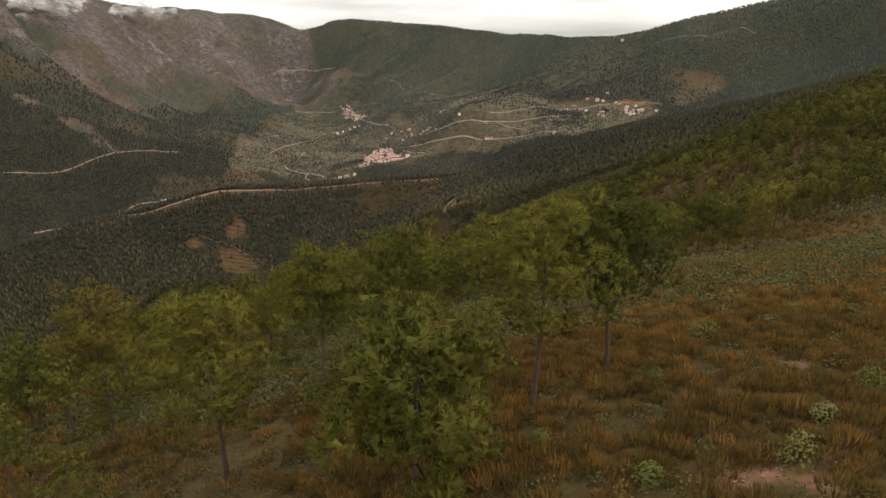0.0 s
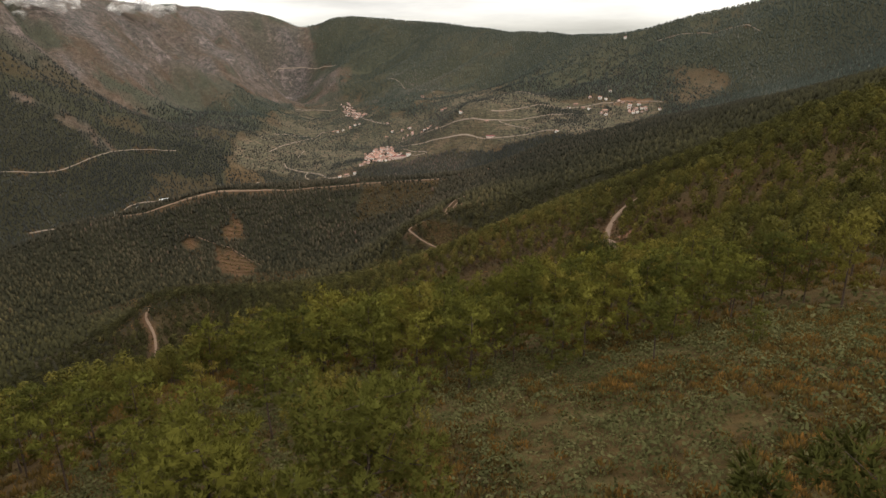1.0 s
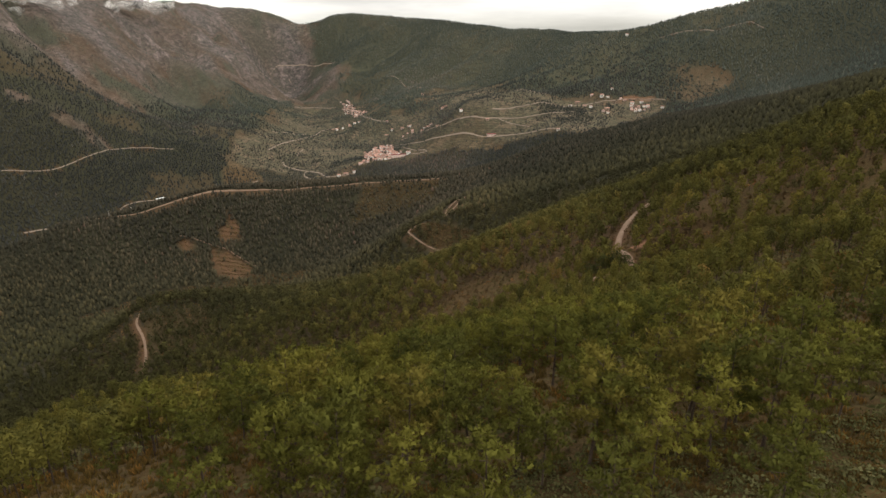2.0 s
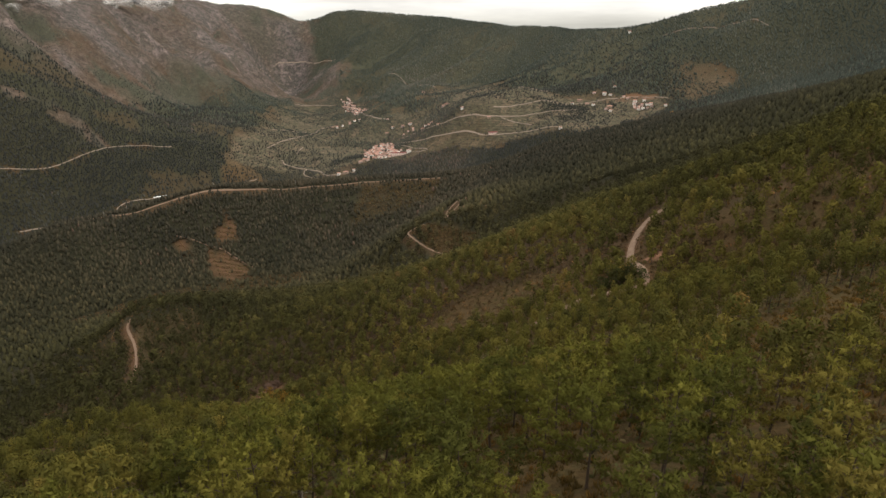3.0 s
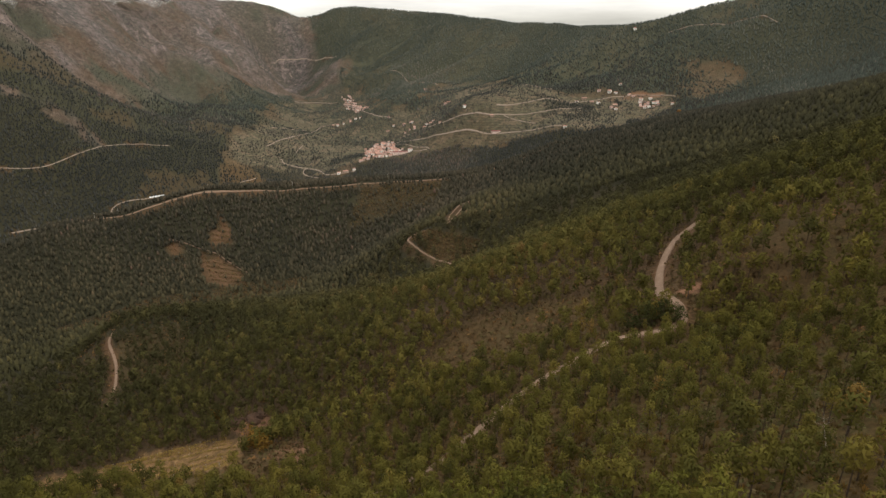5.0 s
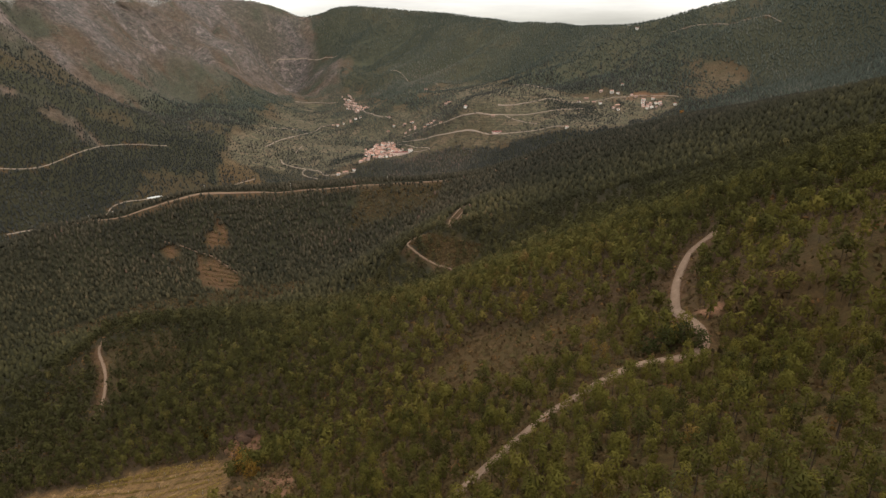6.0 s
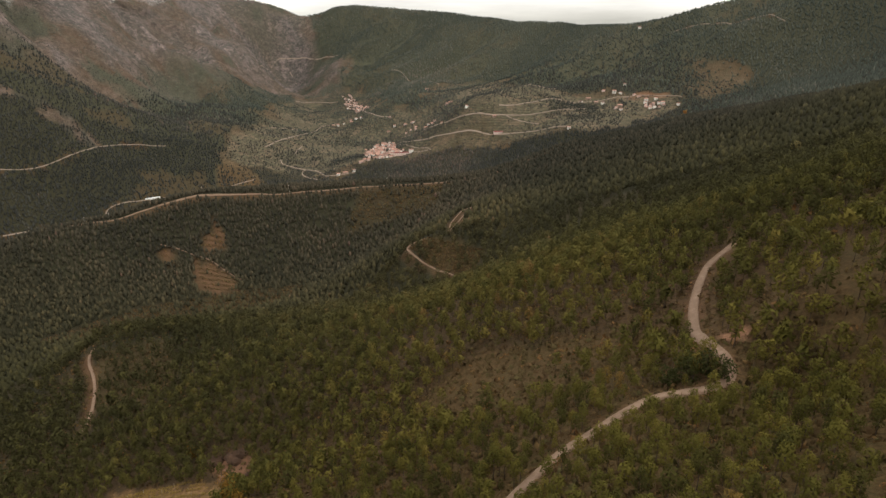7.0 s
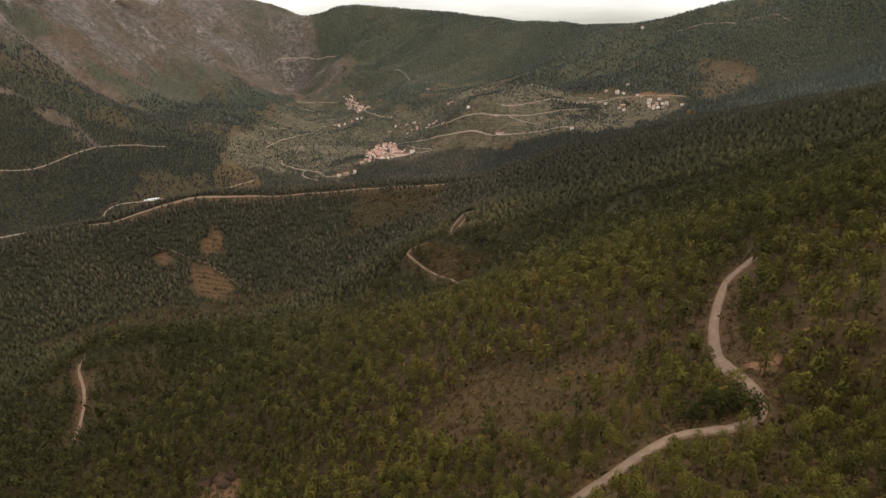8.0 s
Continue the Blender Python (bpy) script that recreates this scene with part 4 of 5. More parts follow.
for name, protos, rest_of, text in (("pine_stand", DENSE_P, rest[away[rest] < 145], "young green pines on the near slope"), ("pine_wood", MID_P, rest[away[rest] >= 145], "dense green pine wood on the steep slope")):
    pieces, kind = [], rs.randint(0, 6, len(rest_of))
    for k in range(6):
        i = rest_of[kind == k]
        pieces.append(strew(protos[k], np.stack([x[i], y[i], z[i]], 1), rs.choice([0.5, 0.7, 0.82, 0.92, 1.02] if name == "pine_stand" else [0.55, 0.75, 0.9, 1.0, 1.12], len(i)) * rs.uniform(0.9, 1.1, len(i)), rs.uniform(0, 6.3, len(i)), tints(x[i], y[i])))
    v, f, mi, ti, nv = joined(pieces)
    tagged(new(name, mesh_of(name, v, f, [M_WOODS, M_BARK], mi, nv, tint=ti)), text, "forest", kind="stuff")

def spire_proto(seed, tall, wide):
    """A pine seen from far off: an uneven five-sided crown in two tiers."""
    rng = random.Random(seed)
    v, f = [(rng.uniform(-0.3, 0.3), rng.uniform(-0.3, 0.3), tall * 0.93)], []
    for level, (z, r) in enumerate(((0.70, 0.72), (0.28, 0.95))):
        for k in range(5):
            a = 2 * math.pi * (k + 0.5 * level) / 5 + rng.uniform(-0.3, 0.3)
            m = wide * r * rng.uniform(0.65, 1.25)
            v.append((m * math.cos(a), m * math.sin(a), tall * (z + rng.uniform(-0.1, 0.1))))
    for k in range(5):
        a, b = 1 + k, 1 + (k + 1) % 5
        f += [(0, a, b), (a, a + 5, b), (b, a + 5, b + 5)]
    v, f = np.array(v, float), np.array(f)
    nv = unit((v - np.array([0, 0, tall * 0.4])) / np.array([wide, wide, tall * 0.5]) + np.array([0, 0, 0.1]))
    return v, face_out(v, f, nv), np.zeros(len(f), int), nv


SPIRE_P = [spire_proto(90 + k, 9.6, 1.75 + 0.12 * k) for k in range(6)]
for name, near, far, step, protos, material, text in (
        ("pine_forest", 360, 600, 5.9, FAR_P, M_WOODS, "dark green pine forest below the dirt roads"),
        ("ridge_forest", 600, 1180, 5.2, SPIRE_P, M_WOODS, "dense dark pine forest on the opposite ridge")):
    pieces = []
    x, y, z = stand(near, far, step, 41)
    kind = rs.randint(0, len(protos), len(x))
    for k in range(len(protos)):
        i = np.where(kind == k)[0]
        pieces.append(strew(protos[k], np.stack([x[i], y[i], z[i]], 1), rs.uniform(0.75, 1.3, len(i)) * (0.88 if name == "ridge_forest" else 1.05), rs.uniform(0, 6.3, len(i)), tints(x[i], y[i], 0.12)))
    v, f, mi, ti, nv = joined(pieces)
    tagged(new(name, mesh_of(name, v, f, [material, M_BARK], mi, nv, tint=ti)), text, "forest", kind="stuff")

x, y, z = (np.concatenate(c) for c in zip(stand(1150, 1950, 6.4, 40), stand(1950, 4420, 8.6, 40)))
small = np.where(y < 1950, 0.85, 1.0) * np.where(inside(FARMLAND, x, y), 0.72, np.where(inside(MOOR, x, y), 0.6, 1.05))
# trees given the haze-paled greens, chosen by distance and side of the valley
in_haze = rs.uniform(0, 1, len(x)) < np.maximum(np.clip((y + 250 * fractal(x, y, 300, 147, 2) - 2000) / 700, 0, 1), np.clip((x - 560) / 350, 0, 1))
for name, where, material, text in (("distant_forest", ~in_haze, M_FARWOODS, "dark green forest on the far valley sides"), ("mountain_forest", in_haze, M_HAZYWOODS, "pale grey-green forest and broom on far mountains")):
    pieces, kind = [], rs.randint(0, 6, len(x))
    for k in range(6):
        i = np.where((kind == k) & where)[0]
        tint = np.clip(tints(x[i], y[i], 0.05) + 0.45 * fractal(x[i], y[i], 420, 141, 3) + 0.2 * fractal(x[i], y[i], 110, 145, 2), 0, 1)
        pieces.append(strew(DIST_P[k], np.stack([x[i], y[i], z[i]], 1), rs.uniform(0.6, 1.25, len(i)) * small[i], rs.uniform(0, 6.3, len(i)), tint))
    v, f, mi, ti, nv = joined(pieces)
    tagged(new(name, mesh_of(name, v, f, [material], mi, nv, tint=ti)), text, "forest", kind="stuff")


# ---- heath and scrub ----
def shrub_proto(seed, tall, wide, blades, thick, long):
    """A dome of upright twigs: each a short spike that leans out from the middle."""
    rng = random.Random(seed)
    v, f = [], []
    for k in range(blades):
        a, r = k * 2.39996 + rng.uniform(-0.5, 0.5), math.sqrt((k + 0.5) / blades) * rng.uniform(0.85, 1.1)
        top = tall * math.sqrt(max(0.08, 1 - 0.85 * r * r)) * rng.uniform(0.82, 1.12)
        tip = Vector((r * wide / 2 * math.cos(a), r * wide / 2 * math.sin(a), top))
        down = Vector((math.cos(a) * r * 0.55 + rng.gauss(0, 0.15), math.sin(a) * r * 0.55 + rng.gauss(0, 0.15), 1)).normalized() * long * rng.uniform(0.8, 1.2)
        t = rng.uniform(0, 6.28)
        side = Vector((math.cos(t), math.sin(t), 0)) * thick * rng.uniform(0.7, 1.4) / 2
        i = len(v)
        v += [tip - down - side, tip - down + side, tip]
        f.append((i, i + 1, i + 2))
    return np.array([tuple(p) for p in v]), np.array(f), np.zeros(len(f), int)


def cushion_proto(seed, tall, wide, leaves, size):
    """A rounded low bush of small outward leaves."""
    rng = random.Random(seed)
    v, f = [], []
    for k in range(leaves):
        u = (k + 0.5) / leaves
        a = k * 2.39996 + rng.uniform(-0.4, 0.4)
        s = math.sqrt(1 - u * u) * rng.uniform(0.75, 1.1)
        face = Vector((math.cos(a) * s, math.sin(a) * s, u + 0.15)) + Vector((rng.gauss(0, 0.35), rng.gauss(0, 0.35), rng.gauss(0, 0.35)))
        c = Vector((math.cos(a) * s * wide / 2, math.sin(a) * s * wide / 2, tall * u * rng.uniform(0.8, 1.15)))
        d = face.cross(Vector((rng.gauss(0, 1), rng.gauss(0, 1), rng.gauss(0, 1)))).normalized()
        side = d.cross(face).normalized()
        w = size * rng.uniform(0.6, 1.4)
        i = len(v)
        v += [c - d * 0.6 * w, c + side * 0.4 * w, c + d * w * 0.7, c - side * 0.4 * w]
        f += [(i, i + 1, i + 2), (i, i + 2, i + 3)]
    v, f = np.array([tuple(p) for p in v]), np.array(f)
    nv = unit(v / np.array([wide / 2, wide / 2, tall]) + np.repeat(np.random.RandomState(seed).normal(0, 0.25, (leaves, 3)), 4, 0) + np.array([0, 0, 0.2]))
    return v, face_out(v, f, nv), np.zeros(len(f), int), nv


def low_growth(name, label, material, protos, x, y, low, high, tint, dark_feet=False):
    """The last flag darkens the twigs from their tips down to their feet."""
    z = height(x, y)
    pieces, kind = [], rs.randint(0, len(protos), len(x))
    for k, proto in enumerate(protos):
        i = np.where(kind == k)[0]
        v, f, mi, ti, nv = strew(proto, np.stack([x[i], y[i], z[i]], 1), rs.uniform(low, high, len(i)), rs.uniform(0, 6.3, len(i)), tint[i])
        if dark_feet:
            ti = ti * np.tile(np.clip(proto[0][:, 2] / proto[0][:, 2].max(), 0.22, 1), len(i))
        pieces.append((v, f, mi, ti, nv))
    v, f, mi, ti, nv = joined(pieces)
    return tagged(new(name, mesh_of(name, v, f, [material], None, nv, tint=ti)), label, "shrubs", kind="stuff")


def scatter(x0, x1, y0, y1, step):
    ix, iy = np.meshgrid(np.arange(x0, x1, step), np.arange(y0, y1, step))
    return ix.ravel() + rs.uniform(-0.5, 0.5, ix.size) * step, iy.ravel() + rs.uniform(-0.5, 0.5, ix.size) * step


# close heath: rust-brown heather with grey-green cistus in drifts, thin under the pines
x, y = scatter(-40, 46, -6, 66, 0.82)
keep = (np.abs(np.degrees(np.arctan2(x + 8, y + 18))) < 46) & (np.hypot(x + 8, y + 14) > 7)
x, y = x[keep], y[keep]
drift = fractal(x, y, 9, 201, 3) + 0.5 * np.clip((y - 19) / 10, -0.4, 1) + 0.25 * np.clip((5 - y) / 3, 0, 1) + 0.4 * np.clip((-12 - x) / 6, 0, 1) + rs.normal(0, 0.2, len(x))
bare = fractal(x, y, 5, 205, 2) + rs.normal(0, 0.1, len(x))
open_soil = np.zeros(len(x), bool)
for bx, by, br in STONY:
    open_soil |= np.hypot(x - bx, y - by) < br * (1 + 0.5 * bare)
heathy, scrubby = ((drift < 0.42) | (bare > 0.5)) & ~open_soil, (drift >= 0.14) & ~open_soil
tone = lambda x, y, n: np.clip(0.5 + 0.45 * fractal(x, y, 5, n, 2) + rs.normal(0, 0.24, len(x)), 0, 1)
HEATHER = [shrub_proto(300 + k, 0.62, 1.5, 120, 0.062, 0.34) for k in range(4)]
HEATHER_LOW = [shrub_proto(305 + k, 0.60, 1.4, 36, 0.14, 0.32) for k in range(4)]
CISTUS = [cushion_proto(310 + k, 0.55, 1.1, 36, 0.11) for k in range(4)]
CISTUS_LOW = [cushion_proto(315 + k, 0.68, 1.5, 46, 0.16) for k in range(4)]
for near_to, protos, text in ((True, HEATHER, "dense rust-orange heather on the open slope"), (False, HEATHER_LOW, "rust-brown heather lower on the open slope")):
    i = np.where(heathy & (((y < 24) & (x > -16)) == near_to))[0]
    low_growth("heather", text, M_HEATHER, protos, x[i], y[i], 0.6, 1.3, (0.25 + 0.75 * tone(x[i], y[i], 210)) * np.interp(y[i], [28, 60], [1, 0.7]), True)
near_by, lower = scrubby & (y < 16), scrubby & (y >= 16) & (rs.uniform(0, 1, len(x)) < 0.62)
low_growth("cistus_scrub", "grey-green low scrub among the heather", M_CISTUS, CISTUS, x[near_by], y[near_by], 0.5, 1.1, tone(x[near_by], y[near_by], 220))
low_growth("cistus_scrub", "dense olive scrub below the heather", M_CISTUS, CISTUS_LOW, x[lower], y[lower], 0.6, 1.35, 0.72 * tone(x[lower], y[lower], 220))

# the slope below, out to the road
x, y = scatter(-105, 105, -5, 180, 1.6)
keep = ((y > 62) | (x < -37)) & (np.abs(np.degrees(np.arctan2(x + 8, y + 30))) < 50)
x, y = x[keep], y[keep]
clear = ~on_road(x, y)
x, y = x[clear], y[clear]
rusty = fractal(x, y, 22, 231, 3) + 0.6 * inside(SCRUB_EAST, x, y) + rs.normal(0, 0.2, len(x)) > -0.05
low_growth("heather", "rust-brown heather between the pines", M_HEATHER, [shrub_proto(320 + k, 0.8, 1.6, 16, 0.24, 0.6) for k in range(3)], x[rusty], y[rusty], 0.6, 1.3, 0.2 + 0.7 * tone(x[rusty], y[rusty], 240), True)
low_growth("cistus_scrub", "grey-green scrub between the pines", M_CISTUS, [cushion_proto(330 + k, 0.7, 1.4, 7, 0.5) for k in range(3)], x[~rusty], y[~rusty], 0.6, 1.3, tone(x[~rusty], y[~rusty], 250))

x, y = scatter(-75, 95, 180, 350, 2.4)
keep = (np.abs(np.degrees(np.arctan2(x + 8, y))) < 44) & ~on_road(x, y)
x, y = x[keep], y[keep]
low_growth("hillside_scrub", "brown and olive scrub by the dirt road", M_SCRUB, [cushion_proto(350 + k, 0.9, 1.9, 6, 0.8) for k in range(3)], x, y, 0.5, 1.3, tone(x, y, 270))

x, y = scatter(-330, 260, 190, 600, 4.0)
keep = (np.abs(np.degrees(np.arctan2(x + 8, y))) < 44) & ~on_road(x, y) & ~inside(TERRACE, x, y)
x, y = x[keep], y[keep]
low_growth("hillside_scrub", "brown and olive scrub under the pines", M_SCRUB, [cushion_proto(340 + k, 1.0, 2.6, 4, 1.3) for k in range(3)], x, y, 0.5, 1.3, tone(x, y, 260))

# thin scrub on the open faces across the gully, and on the village terraces
x, y = scatter(-490, 10, 700, 1090, 3.3)
keep = inside(THIN_RIDGE, x, y) | inside(THIN_GULLY, x, y)
bx, by = scatter(-45, 45, 625, 722, 2.2)
in_bend = inside(BEND, bx, by) & ~on_road(bx, by)
x, y = np.append(x[keep], bx[in_bend]), np.append(y[keep], by[in_bend])
low_growth("gully_scrub", "dark brown scrub on the gully sides", M_SCRUB, [cushion_proto(360 + k, 1.6, 3.6, 3, 2.2) for k in range(3)], x, y, 0.5, 1.3, 0.7 * tone(x, y, 280))
x, y = scatter(-700, 980, 1600, 3350, 10.5)
keep = (inside(FARMLAND, x, y) | inside(ORCHARD, x, y)) & (fractal(x, y, 90, 291, 3) > -0.12)
x, y = x[keep], y[keep]
low_growth("terrace_scrub", "olive trees and scrub on the village terraces", M_FARWOODS, [clump_proto(370 + k, 3.6, 2.4) for k in range(4)], x, y, 0.4, 1.4, 0.75 * tone(x / 8, y / 8, 290))

# brush in rows on the cut plots
x, y = scatter(-425, -265, 835, 1005, 2.1)
keep = np.any([inside(plot, x, y) for plot in CUT_PLOTS], 0) & (np.sin(2 * math.pi * (x * 0.35 + y) / 9.0 + 2 * fractal(x, y, 20, 9, 2)) < 0.1)
x, y = x[keep], y[keep]
low_growth("cut_brush", "brown brushwood left in rows on felled plots", M_SCRUB, [cushion_proto(380 + k, 1.0, 2.4, 4, 1.5) for k in range(3)], x, y, 0.5, 1.1, tone(x, y, 285))

# single bushes that stand out of the heath
def bush(seed, tall, wide, label):
    v, f, _, nv = cushion_proto(seed, tall, wide, 420, 0.085)
    root = new("bush")
    part("leaves", mesh_of("leaves", v, f, [M_BUSH], None, nv), root)
    tv, tf = tube([(0, 0, -0.2), (0.03, 0.02, tall * 0.7)], [0.05, 0.02], 5)
    part("stem", mesh_of("stem", tv, tf, [M_BARK]), root)
    return tagged(root, label, "bush", "bushes in the heath")


for k, (bx, by, tall, wide) in enumerate([(2.0, 11.0, 0.9, 1.1), (3.6, 2.6, 1.2, 1.2), (7.0, 17.0, 1.2, 2.2), (-4.0, 7.0, 0.8, 0.9), (6.0, 5.0, 0.7, 1.1), (-1.0, 3.0, 0.8, 1.1), (9.0, 7.0, 0.9, 1.5), (14.0, 20.0, 0.7, 1.4)]):
    b = bush(400 + k, tall, wide, "pale green leafy bush among heather" if k != 2 else "round dark green bush among heather")
    b.matrix_basis = pose(bx, by, float(height(bx, by)), 0, 0, 40 * k)


# ---- villages ----
M_PLASTER = plain_material("warm_plaster", (0.44, 0.33, 0.29), (0.60, 0.47, 0.42), 0.6, 0.9, 0.3, 0.03, 0.3)
M_WHITE = plain_material("white_render", (0.66, 0.63, 0.58), (0.82, 0.79, 0.74), 0.4, 0.85, 0.2, 0.02, 0.12)
M_STONE = plain_material("brown_stone", (0.24, 0.18, 0.14), (0.38, 0.29, 0.22), 0.9, 0.95, 0.6, 0.06, 0.3)
M_TILE = plain_material("clay_roof_tiles", (0.27, 0.145, 0.11), (0.44, 0.26, 0.205), 0.8, 0.9, 0.5, 0.05, 0.3)
M_DARKTILE = plain_material("dark_red_sheet", (0.13, 0.045, 0.04), (0.2, 0.07, 0.06), 0.4, 0.6, 0.2, 0.02)
M_GLASS = plain_material("dark_window", (0.02, 0.022, 0.025), (0.05, 0.05, 0.05), 2.0, 0.25, 0.05, 0.005)
M_METAL = plain_material("pale_sheet_metal", (0.55, 0.57, 0.58), (0.72, 0.73, 0.73), 0.5, 0.5, 0.1, 0.01)


def box_faces(x0, x1, y0, y1, z0, z1):
    v = [(x, y, z) for z in (z0, z1) for x, y in ((x0, y0), (x1, y0), (x1, y1), (x0, y1))]
    return v, [(0, 3, 2, 1), (4, 5, 6, 7), (0, 1, 5, 4), (1, 2, 6, 5), (2, 3, 7, 6), (3, 0, 4, 7)]


def poly_mesh(name, v, f, mat):
    me = bpy.data.meshes.new(name)
    me.from_pydata([tuple(p) for p in v], [], f)
    me.materials.append(mat)
    return me


def house(long, deep, eaves, rise, wall_mat, roof_mat, windows, label, name="house"):
    """A gabled house that faces -y, its foot sunk into the slope."""
    root = new(name)
    a, b = long / 2, deep / 2
    v = [(-a, -b, -3), (a, -b, -3), (a, b, -3), (-a, b, -3), (-a, -b, eaves), (a, -b, eaves), (a, b, eaves), (-a, b, eaves), (-a, 0, eaves + rise), (a, 0, eaves + rise)]
    f = [(0, 1, 5, 4), (2, 3, 7, 6), (1, 2, 6, 9, 5), (3, 0, 4, 8, 7), (0, 3, 2, 1), (4, 5, 9, 8), (6, 7, 8, 9)]
    part("wall", poly_mesh("wall", v, f, wall_mat), root)
    o, t = 0.45, 0.28
    rv, rf = [], []
    for s in (-1, 1):
        i = len(rv)
        drop = rise * o / b
        lo, hi = (s * (b + o), eaves - drop), (0, eaves + rise)
        rv += [(x, p[0], p[1] + dz) for dz in (0.03, t) for x, p in ((-a - o, lo), (a + o, lo), (a + o, hi), (-a - o, hi))]
        rf += [tuple(i + k for k in q) for q in ((0, 1, 2, 3), (4, 7, 6, 5), (0, 4, 5, 1), (1, 5, 6, 2), (3, 2, 6, 7), (0, 3, 7, 4))]
    roof = part("roof", poly_mesh("roof", rv, rf, roof_mat), root, "weathered red clay tile roof" if roof_mat is M_TILE else "")
    wv, wf = box_faces(-0.5, 0.5, -0.06, 0.06, -0.65, 0.65)
    pane = poly_mesh("window", wv, wf, M_GLASS)
    storeys = max(1, int(eaves / 2.7))
    for k in range(windows):
        w = part("window", pane, root)
        w.matrix_basis = pose(-a + (k % max(1, windows // storeys) + 0.7) * long / max(1, windows // storeys) * 0.92, -b - 0.03, 1.6 + 2.8 * (k // max(1, windows // storeys)))
    d = part("door", pane, root)
    d.matrix_basis = pose(0.3, -b - 0.04, 1.0) @ Matrix.Diagonal((1.0, 1, 1.6, 1))
    if long < 20:
        cv, cf = box_faces(-0.4, 0.4, -0.4, 0.4, 0, 1.5)
        c = part("chimney", poly_mesh("chimney", cv, cf, wall_mat), roof)
        c.matrix_basis = pose(a * 0.5, b * 0.35, eaves + rise * 0.55)
    return root


RED = "plastered village house with a red tile roof"
KINDS = [house(9, 8, 5.6, 1.8, M_PLASTER, M_TILE, 4, RED), house(12, 8, 5.2, 1.8, M_PLASTER, M_TILE, 6, RED), house(8, 7, 7.4, 1.6, M_STONE, M_TILE, 4, "brown stone village house with tiled roof"),
         house(10, 9, 6.2, 2.0, M_WHITE, M_TILE, 4, "white rendered village house with tiled roof"), house(14, 9, 4.4, 1.6, M_STONE, M_TILE, 4, "low stone farmhouse with tiled roof")]
for h, text in zip(KINDS, (RED, RED, "brown stone village house with tiled roof", "white rendered village house with tiled roof", "low stone farmhouse with tiled roof")):
    tagged(h, text, "house", "village houses")
used = [False] * len(KINDS)


def put_house(k, x, y, spin, scale=1.0):
    m = pose(x, y, float(height(x, y)), 0, 0, spin) @ Matrix.Scale(scale, 4)
    if used[k]:
        return copy_thing(KINDS[k], m @ Matrix.Scale(1 / KINDS[k].scale[0], 4))
    used[k] = True
    KINDS[k].matrix_basis = m


def settle(poly, step, turn, picks, seed):
    """Houses packed inside an outline, in rows along the slope."""
    r = random.Random(seed)
    px, py = [p[0] for p in poly], [p[1] for p in poly]
    ca, sa = math.cos(radians(turn)), math.sin(radians(turn))
    n = int(max(max(px) - min(px), max(py) - min(py)) / step) + 2
    cx, cy = sum(px) / len(px), sum(py) / len(py)
    for i in range(-n, n + 1):
        for j in range(-n, n + 1):
            u, w = (i + r.uniform(-0.25, 0.25)) * step, (j + r.uniform(-0.2, 0.2)) * step * 1.25
            x, y = cx + u * ca - w * sa, cy + u * sa + w * ca
            if r.random() < 0.88 and inside(poly, np.array([x]), np.array([y]))[0]:
                put_house(r.choice(picks), x, y, turn + r.choice((0, 0, 90, 180)) + r.uniform(-14, 14), r.uniform(0.62, 0.98))


settle([(-228, 1905), (-250, 2120), (-210, 2180), (-165, 2170), (-140, 2030), (-112, 1990), (-156, 1897)], 12.5, 20, (0, 3, 1, 2, 0, 3), 1)
settle([(-128, 2215), (-86, 2195), (-80, 2225), (-120, 2250)], 17, 10, (0, 1, 3), 2)
settle([(-499, 3302), (-450, 3285), (-388, 3017), (-300, 2765), (-340, 2726), (-425, 2945)], 19, 25, (0, 1, 0, 3), 3)
settle([(-480, 2640), (-413, 2672), (-330, 2615), (-315, 2590), (-420, 2618)], 22, 15, (0, 3, 4, 3), 4)
settle([(578, 1912), (600, 1975), (660, 1945), (655, 1915), (610, 1905)], 12.5, -10, (3, 0, 3, 4), 5)
settle([(-60, 2120), (-20, 2090), (-10, 2120), (-50, 2150)], 15, 12, (0, 4, 3), 6)
settle([(-240, 1880), (-160, 1890), (-170, 1912), (-235, 1905)], 12.5, 15, (0, 1, 2), 7)
EAST_HOUSES = [(430, 2044, 3), (457, 2066, 4), (473, 2029, 4), (489, 2011, 3), (511, 2100, 1), (538, 2074, 3), (556, 2069, 3), (589, 2142, 3), (513, 1951, 0), (528, 1965, 4),
               (522, 1930, 3), (595, 2053, 0), (604, 2036, 1), (613, 1990, 3), (640, 1985, 3), (681, 1911, 3)]
LONE_HOUSES = [(73, 1938, 3), (32, 2339, 4), (-60, 2765, 4), (151, 1907, 4), (-294, 1824, 3), (-275, 1828, 4), (-250, 1832, 3), (332, 1725, 3), (1, 1994, 4), (770, 2640, 3), (-193, 2442, 0), (-188, 2317, 4), (-168, 2345, 3), (-128, 2300, 0), (-104, 2290, 0), (-96, 2282, 3), (-60, 2735, 4), (20, 2335, 0)]
for n, (x, y, k) in enumerate(EAST_HOUSES + LONE_HOUSES):
    put_house(k, x, y, (n * 37) % 60 - 30, 0.8 + 0.25 * ((n * 5) % 4 == 1))

